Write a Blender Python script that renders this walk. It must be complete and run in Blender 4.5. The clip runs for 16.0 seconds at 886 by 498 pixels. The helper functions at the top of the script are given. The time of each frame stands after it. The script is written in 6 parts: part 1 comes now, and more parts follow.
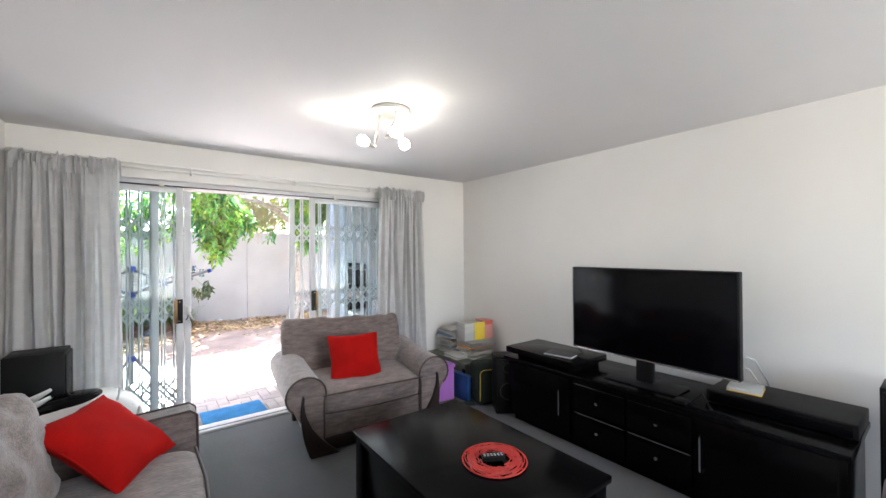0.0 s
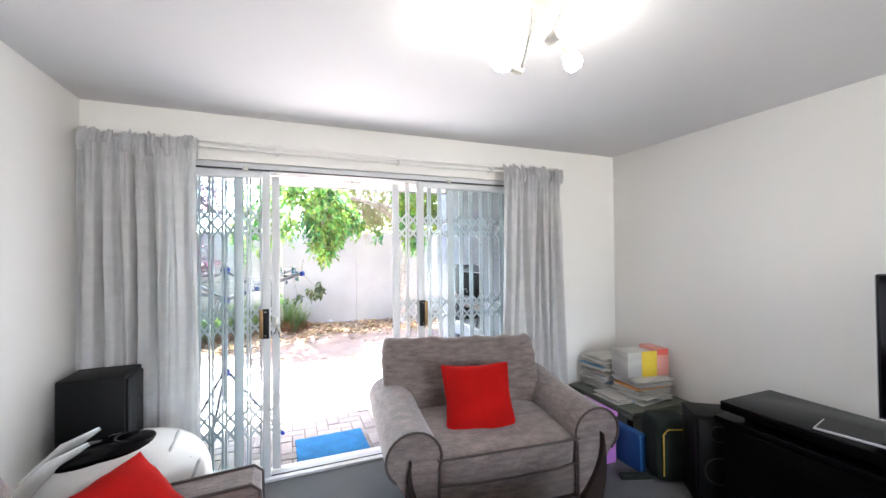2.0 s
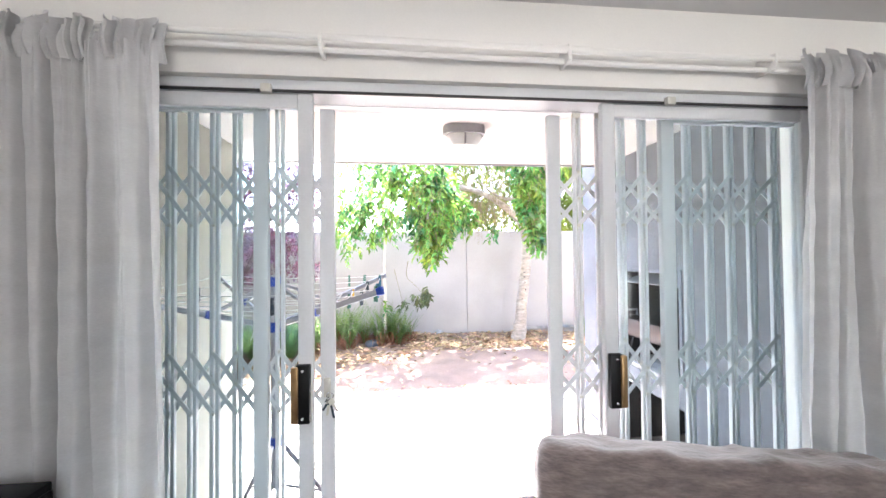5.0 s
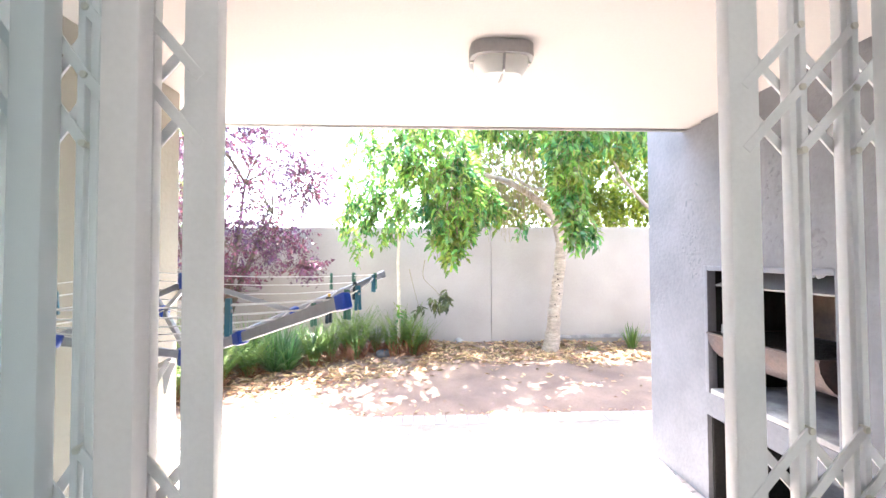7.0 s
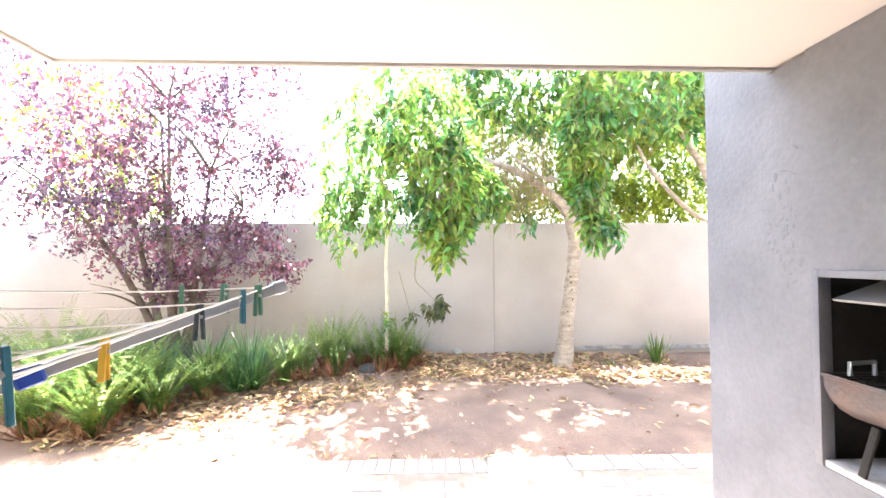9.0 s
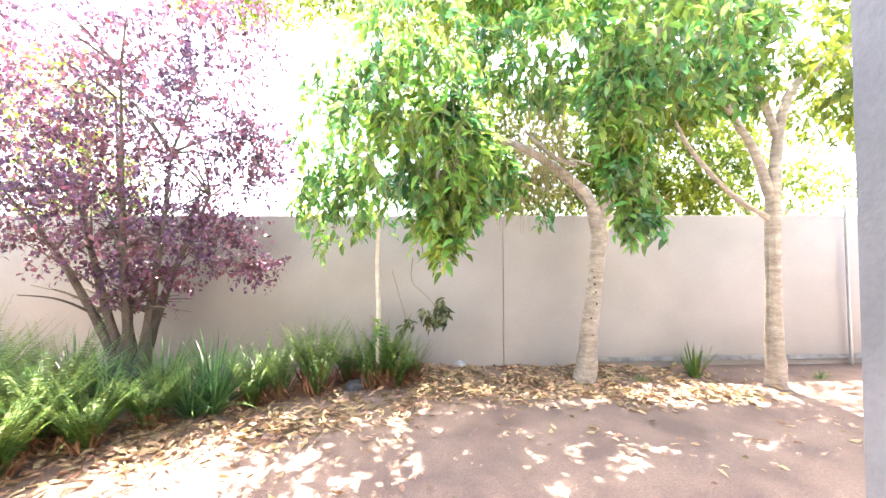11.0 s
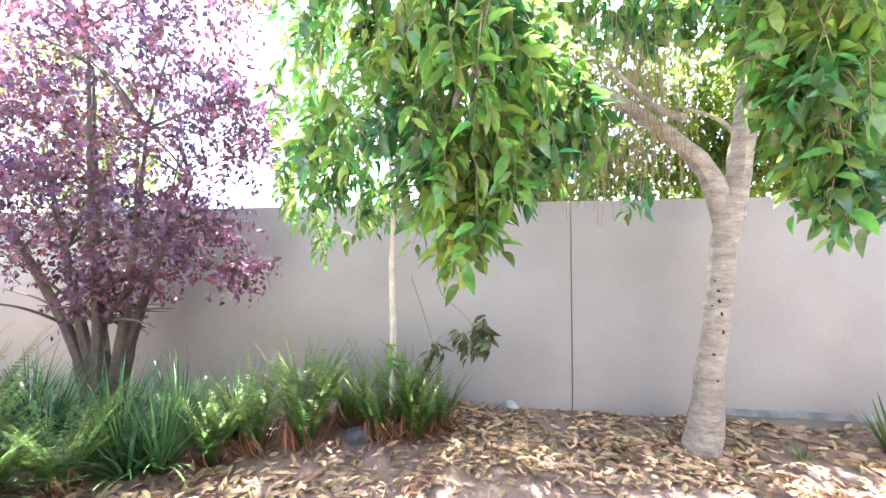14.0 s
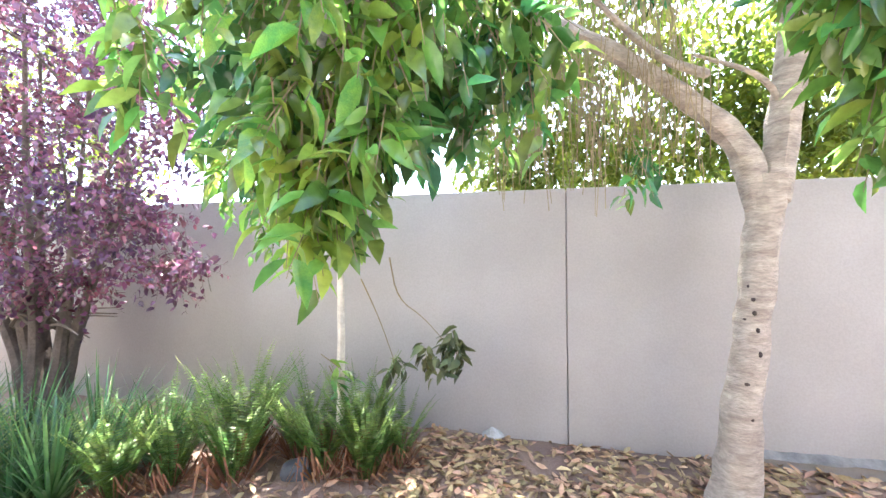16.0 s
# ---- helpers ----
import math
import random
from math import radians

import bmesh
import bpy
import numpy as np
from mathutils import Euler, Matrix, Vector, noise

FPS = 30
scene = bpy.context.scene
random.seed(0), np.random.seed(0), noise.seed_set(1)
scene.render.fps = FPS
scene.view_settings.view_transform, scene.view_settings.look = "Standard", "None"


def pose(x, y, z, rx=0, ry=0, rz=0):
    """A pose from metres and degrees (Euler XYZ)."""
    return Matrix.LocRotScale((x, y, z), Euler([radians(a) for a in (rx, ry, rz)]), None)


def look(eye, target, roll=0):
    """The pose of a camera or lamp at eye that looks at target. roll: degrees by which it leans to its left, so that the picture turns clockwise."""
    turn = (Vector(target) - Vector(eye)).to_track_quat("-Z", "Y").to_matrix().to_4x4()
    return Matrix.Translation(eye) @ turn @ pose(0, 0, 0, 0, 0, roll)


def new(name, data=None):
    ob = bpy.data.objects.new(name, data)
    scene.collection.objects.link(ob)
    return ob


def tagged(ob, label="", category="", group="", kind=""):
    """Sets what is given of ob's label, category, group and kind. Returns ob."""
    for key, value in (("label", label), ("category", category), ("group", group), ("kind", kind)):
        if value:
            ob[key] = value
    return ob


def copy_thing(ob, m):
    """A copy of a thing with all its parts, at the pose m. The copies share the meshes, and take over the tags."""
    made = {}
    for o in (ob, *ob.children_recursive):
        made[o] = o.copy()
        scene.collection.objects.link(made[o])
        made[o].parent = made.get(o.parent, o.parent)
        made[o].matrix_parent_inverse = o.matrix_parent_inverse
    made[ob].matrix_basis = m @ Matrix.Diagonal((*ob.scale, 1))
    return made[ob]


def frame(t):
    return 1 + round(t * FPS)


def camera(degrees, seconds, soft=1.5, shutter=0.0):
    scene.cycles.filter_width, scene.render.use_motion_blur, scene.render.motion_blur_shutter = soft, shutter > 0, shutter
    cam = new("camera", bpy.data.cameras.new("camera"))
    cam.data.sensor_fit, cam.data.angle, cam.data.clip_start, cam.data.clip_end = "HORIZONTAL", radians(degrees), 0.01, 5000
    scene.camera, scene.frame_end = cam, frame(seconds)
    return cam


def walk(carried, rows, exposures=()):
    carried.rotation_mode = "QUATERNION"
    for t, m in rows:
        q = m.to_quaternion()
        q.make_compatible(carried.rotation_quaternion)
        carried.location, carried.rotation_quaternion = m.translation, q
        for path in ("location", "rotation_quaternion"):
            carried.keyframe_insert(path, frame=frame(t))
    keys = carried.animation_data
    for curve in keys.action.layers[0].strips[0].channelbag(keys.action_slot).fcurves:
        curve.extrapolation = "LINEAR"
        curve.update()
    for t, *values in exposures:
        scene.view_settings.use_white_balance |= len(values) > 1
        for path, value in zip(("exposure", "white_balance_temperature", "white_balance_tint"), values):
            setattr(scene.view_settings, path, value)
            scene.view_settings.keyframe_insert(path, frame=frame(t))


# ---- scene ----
cam = camera(98.2, 16.0)
METRES, EYE, TILT, LEAN, TURN = 7.35, 1.55, 0.0, 0.0, -36.7
ROWS = [
    (0.0, 0.0, 0.0, 0.0, 0.0, 0.38, 0.4),
    (0.5, -0.0157, 0.0327, 0.0004, 3.32, 0.58, 0.36),
    (1.0, -0.0287, 0.072, -0.001, 7.35, 0.64, 0.38),
    (1.5, -0.037, 0.1036, -0.0028, 11.23, 0.71, 0.45),
    (2.0, -0.0493, 0.1376, -0.0035, 15.12, 0.8, 0.55),
    (2.5, -0.0642, 0.1669, -0.0054, 18.23, 0.85, 0.57),
    (3.0, -0.0837, 0.1998, -0.0039, 22.34, 0.85, 0.63),
    (3.5, -0.0986, 0.2274, -0.0034, 26.04, 0.99, 0.58),
    (4.0, -0.1142, 0.2603, -0.004, 28.62, 1.01, 0.51),
    (4.5, -0.1299, 0.2879, -0.0013, 29.78, 1.02, 0.57),
    (5.0, -0.1513, 0.3169, -0.0025, 31.09, 1.07, 0.53),
    (7.5, -0.2271, 0.4394, -0.0117, 34.37, 1.46, 0.19),
    (8.0, -0.24, 0.4656, -0.0121, 34.59, 1.43, 0.18),
    (8.5, -0.2503, 0.4913, -0.0112, 34.71, 1.45, 0.15),
    (9.0, -0.2608, 0.521, -0.0108, 34.93, 1.44, 0.17),
    (11.5, -0.3382, 0.6394, -0.0169, 35.96, 1.62, 0.13),
    (12.0, -0.357, 0.6667, -0.0152, 37.61, 1.74, 0.1),
    (12.5, -0.3764, 0.691, -0.0167, 40.11, 1.79, 0.0),
    (13.0, -0.3945, 0.7205, -0.0156, 42.57, 1.89, -0.08),
    (13.5, -0.4031, 0.7485, -0.0164, 44.0, 1.94, -0.14),
    (14.0, -0.4068, 0.7804, -0.0168, 44.78, 1.94, -0.11),
    (14.5, -0.4115, 0.8108, -0.019, 45.26, 2.12, -0.1),
    (15.0, -0.4179, 0.8409, -0.0216, 45.71, 2.14, -0.09),
    (15.5, -0.4181, 0.8667, -0.0202, 46.43, 2.22, -0.12),
    (16.0, -0.4146, 0.8901, -0.0199, 49.41, 2.35, -0.17),
]
walk(cam, [(t, pose(0, 0, EYE, TILT, LEAN, TURN) @ pose(METRES * x, METRES * y, METRES * z, 90 + pitch, roll, yaw)) for t, x, y, z, yaw, pitch, roll in ROWS],
     exposures=[(0.0, 4.28, 6250, 10), (2.5, 4.52, 6100, 11), (5.0, 4.36, 6200, 12), (7.5, 4.05, 6600, 9), (9.0, 3.98, 7050, 9), (11.5, 3.62, 7250, 11), (12.5, 3.5, 6500, 10), (14.0, 3.58, 6380, 10), (16.0, 3.7, 6400, 11)])

# ---- world and lights ----
SUN_EL, SUN_AZ = 70.0, 6.0  # azimuth from +y towards +x
world = bpy.data.worlds.new("sky_world")
scene.world = world
world.use_nodes = True
wn = world.node_tree.nodes
wn.clear()
sky = wn.new("ShaderNodeTexSky")
sky.sky_type = "NISHITA"
sky.sun_disc = False
sky.sun_elevation, sky.sun_rotation = radians(SUN_EL), radians(SUN_AZ)
sky.dust_density = 2.5
bg = wn.new("ShaderNodeBackground")
bg.inputs["Strength"].default_value = 0.15
wo = wn.new("ShaderNodeOutputWorld")
world.node_tree.links.new(sky.outputs[0], bg.inputs[0])
world.node_tree.links.new(bg.outputs[0], wo.inputs[0])

sun_data = bpy.data.lights.new("sun", "SUN")
sun_data.energy, sun_data.angle, sun_data.color = 5.0, radians(0.5), (1.0, 0.95, 0.87)
sun = new("sun", sun_data)
se, sa = radians(SUN_EL), radians(SUN_AZ)
sun_dir = Vector((math.sin(sa) * math.cos(se), math.cos(sa) * math.cos(se), math.sin(se)))
sun.matrix_world = look(sun_dir * 20, (0, 0, 0))

# daylight through the doorway
door_data = bpy.data.lights.new("door_daylight", "AREA")
door_data.shape, door_data.size, door_data.size_y = "RECTANGLE", 1.7, 1.9
door_data.energy, door_data.color = 1.2, (0.92, 0.96, 1.0)
door_light = new("door_daylight", door_data)
door_light.matrix_world = look((0.85, 3.885, 1.1), (0.85, 0.0, 1.0))

# lamp added behind the camera start to brighten the room; its window is unseen
back_data = bpy.data.lights.new("added_room_fill", "AREA")
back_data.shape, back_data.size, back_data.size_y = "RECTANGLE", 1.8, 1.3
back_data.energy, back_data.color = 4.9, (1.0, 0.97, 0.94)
back_light = new("added_room_fill", back_data)
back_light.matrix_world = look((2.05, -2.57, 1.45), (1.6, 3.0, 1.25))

BULBS = [((1.11, 2.36, 2.29), (-0.8, 0.1, 0.25)), ((1.185, 2.07, 2.29), (0.25, -0.9, 0.2)), ((1.33, 2.22, 2.28), (0.7, 0.2, -0.6))]
for spot, aim in BULBS:
    bulb_data = bpy.data.lights.new("bulb_light", "SPOT")
    bulb_data.energy, bulb_data.color, bulb_data.shadow_soft_size = 0.27, (1.0, 0.91, 0.76), 0.03
    bulb_data.spot_size, bulb_data.spot_blend = radians(118), 0.9
    lamp_ob = new("bulb_light", bulb_data)
    at = Vector(spot) + Vector(aim).normalized() * 0.065
    lamp_ob.matrix_world = look(at, at + Vector(aim))


# ---- materials ----
def surf(name, base, var=0.12, rough=0.6, metal=0.0, big=2.0, fine=60.0, bump=0.1, tint=None, spots=0.0, random_piece=0.0,
         island=False, sheen=0.0, translucent=0.0, coat=0.0, stretch=None, spec=0.5, dist=0.01, hue=0.05):
    """Principled surface with variation at two scales, fine relief, and optional variation from piece to piece."""
    m = bpy.data.materials.new(name)
    m.use_nodes = True
    nt = m.node_tree
    n, ln = nt.nodes, nt.links
    p = n["Principled BSDF"]
    tc = n.new("ShaderNodeTexCoord")
    mp = n.new("ShaderNodeMapping")
    ln.new(tc.outputs["Object"], mp.inputs["Vector"])
    if stretch:
        mp.inputs["Scale"].default_value = stretch
    n1, n2 = n.new("ShaderNodeTexNoise"), n.new("ShaderNodeTexNoise")
    n1.inputs["Scale"].default_value, n1.inputs["Detail"].default_value = big, 4
    n2.inputs["Scale"].default_value, n2.inputs["Detail"].default_value = fine, 3
    for x in (n1, n2):
        ln.new(mp.outputs[0], x.inputs["Vector"])
    c = Vector(base)
    t = Vector(tint) if tint else c * (1 - var)
    r1 = n.new("ShaderNodeValToRGB")
    r1.color_ramp.elements[0].position, r1.color_ramp.elements[1].position = 0.35, 0.68
    r1.color_ramp.elements[0].color = (*t, 1)
    r1.color_ramp.elements[1].color = (*c, 1)
    ln.new(n1.outputs["Fac"], r1.inputs[0])
    mx = n.new("ShaderNodeMix")
    mx.data_type, mx.blend_type = "RGBA", "MULTIPLY"
    mx.inputs[0].default_value = 1.0
    r2 = n.new("ShaderNodeValToRGB")
    r2.color_ramp.elements[0].position, r2.color_ramp.elements[1].position = 0.3, 0.7
    g = 1 - var * 0.8
    r2.color_ramp.elements[0].color, r2.color_ramp.elements[1].color = (g, g, g, 1), (1, 1, 1, 1)
    ln.new(n2.outputs["Fac"], r2.inputs[0])
    ln.new(r1.outputs[0], mx.inputs[6])
    ln.new(r2.outputs[0], mx.inputs[7])
    out = mx.outputs[2]
    if random_piece:
        src = n.new("ShaderNodeNewGeometry").outputs["Random Per Island"] if island else n.new("ShaderNodeObjectInfo").outputs["Random"]
        mr = n.new("ShaderNodeMapRange")
        mr.inputs[3].default_value, mr.inputs[4].default_value = 1 - random_piece, 1 + random_piece * 0.4
        ln.new(src, mr.inputs[0])
        hs = n.new("ShaderNodeHueSaturation")
        ln.new(mr.outputs[0], hs.inputs["Value"])
        mh = n.new("ShaderNodeMapRange")
        mh.inputs[3].default_value, mh.inputs[4].default_value = 0.5 - random_piece * hue, 0.5 + random_piece * hue
        w = n.new("ShaderNodeTexWhiteNoise")
        w.noise_dimensions = "1D"
        ln.new(src, w.inputs["W"])
        ln.new(w.outputs[0], mh.inputs[0])
        ln.new(mh.outputs[0], hs.inputs["Hue"])
        ln.new(out, hs.inputs["Color"])
        out = hs.outputs[0]
    ln.new(out, p.inputs["Base Color"])
    rr = n.new("ShaderNodeMapRange")
    rr.inputs[3].default_value, rr.inputs[4].default_value = max(0.02, rough - 0.08), min(1, rough + 0.08)
    ln.new(n1.outputs["Fac"], rr.inputs[0])
    ln.new(rr.outputs[0], p.inputs["Roughness"])
    p.inputs["Metallic"].default_value = metal
    p.inputs["Specular IOR Level"].default_value = spec
    p.inputs["Sheen Weight"].default_value = sheen
    p.inputs["Coat Weight"].default_value = coat
    if bump:
        b = n.new("ShaderNodeBump")
        b.inputs["Strength"].default_value, b.inputs["Distance"].default_value = bump, dist
        ln.new(n2.outputs["Fac"], b.inputs["Height"])
        ln.new(b.outputs[0], p.inputs["Normal"])
    if translucent:
        tr = n.new("ShaderNodeBsdfTranslucent")
        ln.new(out, tr.inputs["Color"])
        ms = n.new("ShaderNodeMixShader")
        ms.inputs[0].default_value = translucent
        ln.new(p.outputs[0], ms.inputs[1])
        ln.new(tr.outputs[0], ms.inputs[2])
        ln.new(ms.outputs[0], n["Material Output"].inputs[0])
    return m


def glass_mat(name, tint=(0.93, 0.97, 0.98)):
    m = bpy.data.materials.new(name)
    m.use_nodes = True
    n, ln = m.node_tree.nodes, m.node_tree.links
    n.remove(n["Principled BSDF"])
    tr, gl, lw, ms = n.new("ShaderNodeBsdfTransparent"), n.new("ShaderNodeBsdfGlossy"), n.new("ShaderNodeLayerWeight"), n.new("ShaderNodeMixShader")
    tr.inputs[0].default_value = (*tint, 1)
    gl.inputs["Roughness"].default_value = 0.01
    pw, ad = n.new("ShaderNodeMath"), n.new("ShaderNodeMath")
    pw.operation, ad.operation = "POWER", "MULTIPLY_ADD"
    pw.inputs[1].default_value, ad.inputs[1].default_value, ad.inputs[2].default_value = 4.0, 0.6, 0.02
    ln.new(lw.outputs["Facing"], pw.inputs[0])
    ln.new(pw.outputs[0], ad.inputs[0])
    ln.new(ad.outputs[0], ms.inputs[0])
    ln.new(tr.outputs[0], ms.inputs[1])
    ln.new(gl.outputs[0], ms.inputs[2])
    ln.new(ms.outputs[0], n["Material Output"].inputs[0])
    return m


def glow_mat(name, color, strength):
    m = bpy.data.materials.new(name)
    m.use_nodes = True
    p = m.node_tree.nodes["Principled BSDF"]
    p.inputs["Base Color"].default_value = (*color, 1)
    p.inputs["Emission Color"].default_value = (*color, 1)
    p.inputs["Emission Strength"].default_value = strength
    return m


WALL = surf("wall_paint", (0.83, 0.81, 0.78), 0.04, 0.55, big=1.2, fine=180, bump=0.12, dist=0.003)
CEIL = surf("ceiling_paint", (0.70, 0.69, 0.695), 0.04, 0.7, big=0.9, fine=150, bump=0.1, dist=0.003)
CARPET = surf("carpet", (0.085, 0.086, 0.09), 0.3, 0.95, big=3, fine=320, bump=0.8, sheen=0.2, dist=0.006)
VELVET = surf("velvet", (0.225, 0.172, 0.158), 0.35, 0.7, big=20, fine=75, bump=0.5, tint=(0.125, 0.095, 0.085), sheen=0.3, dist=0.008, stretch=(0.6, 0.8, 2.2))
PIPING = surf("piping", (0.05, 0.035, 0.03), 0.2, 0.6)
DARKWOOD = surf("dark_wood", (0.022, 0.013, 0.010), 0.3, 0.4, big=3, fine=40, bump=0.1, stretch=(1, 1, 0.15), spec=0.3)
RED = surf("red_cloth", (0.42, 0.006, 0.004), 0.2, 0.9, big=6, fine=420, bump=0.3, spec=0.12, dist=0.003)
REDCANE = surf("red_cane", (0.62, 0.03, 0.02), 0.3, 0.5, big=20, fine=90, bump=0.2)
BLACKWOOD = surf("black_gloss_wood", (0.0025, 0.0025, 0.003), 0.3, 0.22, big=4, fine=70, bump=0.02, spec=0.10)
BLACKPLASTIC = surf("black_plastic", (0.004, 0.004, 0.0045), 0.2, 0.45, spec=0.2, big=5, fine=200, bump=0.1)
SPEAKERBLACK = surf("speaker_vinyl", (0.003, 0.0033, 0.0035), 0.25, 0.5, spec=0.2, big=5, fine=160, bump=0.25, dist=0.003)
SCREEN = surf("tv_screen", (0.002, 0.002, 0.003), 0.1, 0.16, spec=0.12, big=2, fine=80, bump=0.0)
CHROME = surf("chrome", (0.75, 0.75, 0.76), 0.08, 0.2, 1.0, bump=0.0)
NICKEL = surf("satin_nickel", (0.66, 0.64, 0.58), 0.1, 0.4, 0.5, bump=0.02)
CURTAIN = surf("curtain_cloth", (0.86, 0.85, 0.85), 0.08, 0.55, big=6, fine=90, bump=0.25, tint=(0.80, 0.79, 0.79), translucent=0.14, stretch=(1.0, 1.0, 3.0), dist=0.003, sheen=0.2)
ALU = surf("white_aluminium", (0.69, 0.70, 0.72), 0.06, 0.35, big=3, fine=90, bump=0.03)
TRACK = surf("track_rubber", (0.03, 0.03, 0.03), 0.2, 0.6)
GATEWHITE = surf("gate_white_paint", (0.72, 0.73, 0.75), 0.06, 0.4, big=5, fine=120, bump=0.06)
GLASS = glass_mat("window_glass")
BRASS = surf("worn_brass", (0.35, 0.22, 0.10), 0.3, 0.4, 0.8, bump=0.1)
PAVER = surf("brick_paver", (0.46, 0.41, 0.40), 0.22, 0.9, big=7, fine=110, bump=0.5, random_piece=0.22, dist=0.004)
PAVERJ = surf("brick_paver_field", (0.46, 0.41, 0.40), 0.22, 0.9, big=7, fine=110, bump=0.5, random_piece=0.22, island=True, dist=0.004)
SAND = surf("joint_sand", (0.30, 0.25, 0.21), 0.25, 0.95, big=9, fine=200, bump=0.4)
SOIL = surf("garden_soil", (0.33, 0.225, 0.17), 0.35, 0.97, big=1.6, fine=70, bump=0.9, tint=(0.19, 0.125, 0.10), dist=0.015)
EARTH = surf("far_ground", (0.28, 0.24, 0.17), 0.3, 0.97, big=0.3, fine=8, bump=0.3)
GARDENWALL = surf("garden_wall_plaster", (0.39, 0.37, 0.36), 0.12, 0.9, big=0.9, fine=70, bump=0.25, tint=(0.325, 0.305, 0.295), dist=0.004)
PATIOWALL = surf("patio_plaster", (0.185, 0.19, 0.21), 0.14, 0.85, big=2.2, fine=38, bump=0.7, tint=(0.135, 0.14, 0.155), dist=0.008)
BEIGEWALL = surf("beige_plaster", (0.36, 0.335, 0.285), 0.10, 0.88, big=1.8, fine=45, bump=0.4, dist=0.006)
SOFFIT = surf("soffit_paint", (0.53, 0.50, 0.475), 0.04, 0.8, big=1.1, fine=90, bump=0.12, dist=0.004)
TRIMGREY = surf("grey_edge_trim", (0.34, 0.33, 0.32), 0.12, 0.6)
STEEL = surf("galvanised_steel", (0.45, 0.46, 0.48), 0.2, 0.42, 0.85, big=14, fine=60, bump=0.05)
RUST = surf("rusted_steel", (0.075, 0.068, 0.075), 0.4, 0.6, 0.3, big=9, fine=60, bump=0.3, tint=(0.10, 0.066, 0.058))
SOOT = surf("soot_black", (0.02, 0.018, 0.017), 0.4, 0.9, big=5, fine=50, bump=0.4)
FIREBRICK = surf("fire_plaster", (0.36, 0.24, 0.18), 0.3, 0.92, big=4, fine=50, bump=0.4, tint=(0.16, 0.11, 0.09))
ASH = surf("pale_ash_slab", (0.50, 0.485, 0.47), 0.2, 0.9, big=7, fine=60, bump=0.3, tint=(0.28, 0.275, 0.27))
BLUEPL = surf("blue_plastic", (0.012, 0.06, 0.42), 0.1, 0.35, big=8, fine=90, bump=0.03)
GREENPEG = surf("green_plastic", (0.05, 0.17, 0.12), 0.1, 0.4)
TEALPEG = surf("teal_plastic", (0.03, 0.16, 0.25), 0.1, 0.4)
YELLOWPEG = surf("yellow_plastic", (0.70, 0.42, 0.04), 0.1, 0.4)
DARKPEG = surf("dark_plastic", (0.02, 0.04, 0.06), 0.1, 0.4)
CORD = surf("white_cord", (0.75, 0.75, 0.77), 0.1, 0.6)
ALUBARE = surf("bare_aluminium", (0.42, 0.44, 0.49), 0.12, 0.35, 0.7, big=9, fine=70, bump=0.04)
WHITEPL = surf("white_plastic", (0.80, 0.81, 0.80), 0.04, 0.25, big=3, fine=60, bump=0.02, coat=0.3)
GREYPL = surf("grey_plastic", (0.42, 0.43, 0.43), 0.06, 0.4)
PURPLE = surf("purple_plastic", (0.52, 0.20, 0.60), 0.08, 0.4, big=4, fine=60, bump=0.03)
TRUNKGREEN = surf("olive_trunk_panel", (0.13, 0.14, 0.11), 0.2, 0.6, big=5, fine=70, bump=0.15)
BLUECARD = surf("blue_card", (0.015, 0.08, 0.25), 0.12, 0.5)
GREENBAG = surf("dark_green_canvas", (0.006, 0.016, 0.011), 0.25, 0.85, big=6, fine=260, bump=0.4)
YELLOWTRIM = surf("yellow_trim", (0.55, 0.36, 0.05), 0.1, 0.6)
CONE = surf("speaker_cone", (0.018, 0.017, 0.016), 0.3, 0.6, big=10, fine=90, bump=0.1)
PAPER = surf("paper_edges", (0.72, 0.70, 0.66), 0.2, 0.8, big=3, fine=220, bump=0.4, stretch=(1, 1, 6), random_piece=0.15)
PAPERYEL = surf("yellow_card", (0.85, 0.62, 0.05), 0.08, 0.5)
PAPERRED = surf("red_card", (0.75, 0.12, 0.09), 0.08, 0.5)
PAPERPINK = surf("pink_card", (0.80, 0.36, 0.30), 0.08, 0.5)
PAPERBLUE = surf("blue_paper", (0.16, 0.34, 0.58), 0.15, 0.6)
PAPERORANGE = surf("orange_paper", (0.75, 0.33, 0.10), 0.15, 0.6)
PAPERGREEN = surf("green_paper", (0.32, 0.45, 0.30), 0.15, 0.6)
MATBLUE = surf("blue_doormat", (0.03, 0.24, 0.55), 0.25, 0.95, big=9, fine=260, bump=0.9, dist=0.008)
BULB = glow_mat("lit_bulb", (1.0, 0.95, 0.84), 3.0)
OPAL = surf("frosted_glass", (0.72, 0.72, 0.70), 0.08, 0.3, big=6, fine=30, bump=0.2)
PAINTEDSTEEL = surf("grey_painted_steel", (0.16, 0.165, 0.19), 0.15, 0.55, big=6, fine=70, bump=0.1)
GREYCAST = surf("grey_cast_metal", (0.36, 0.36, 0.36), 0.12, 0.5, 0.3)
LEAF = surf("leaf_green", (0.33, 0.52, 0.085), 0.3, 0.2, big=2.5, fine=40, bump=0.05, tint=(0.09, 0.27, 0.09), random_piece=0.6, island=True, translucent=0.55, hue=0.07, spec=0.8)
# leaf green with a raised base colour that paints sun on the nearest leaves
LEAFSUN = surf("leaf_green_painted_sun", (0.40, 0.60, 0.09), 0.3, 0.2, big=2.5, fine=40, bump=0.05, tint=(0.15, 0.36, 0.09), random_piece=0.55, translucent=0.6, hue=0.07, spec=0.8)
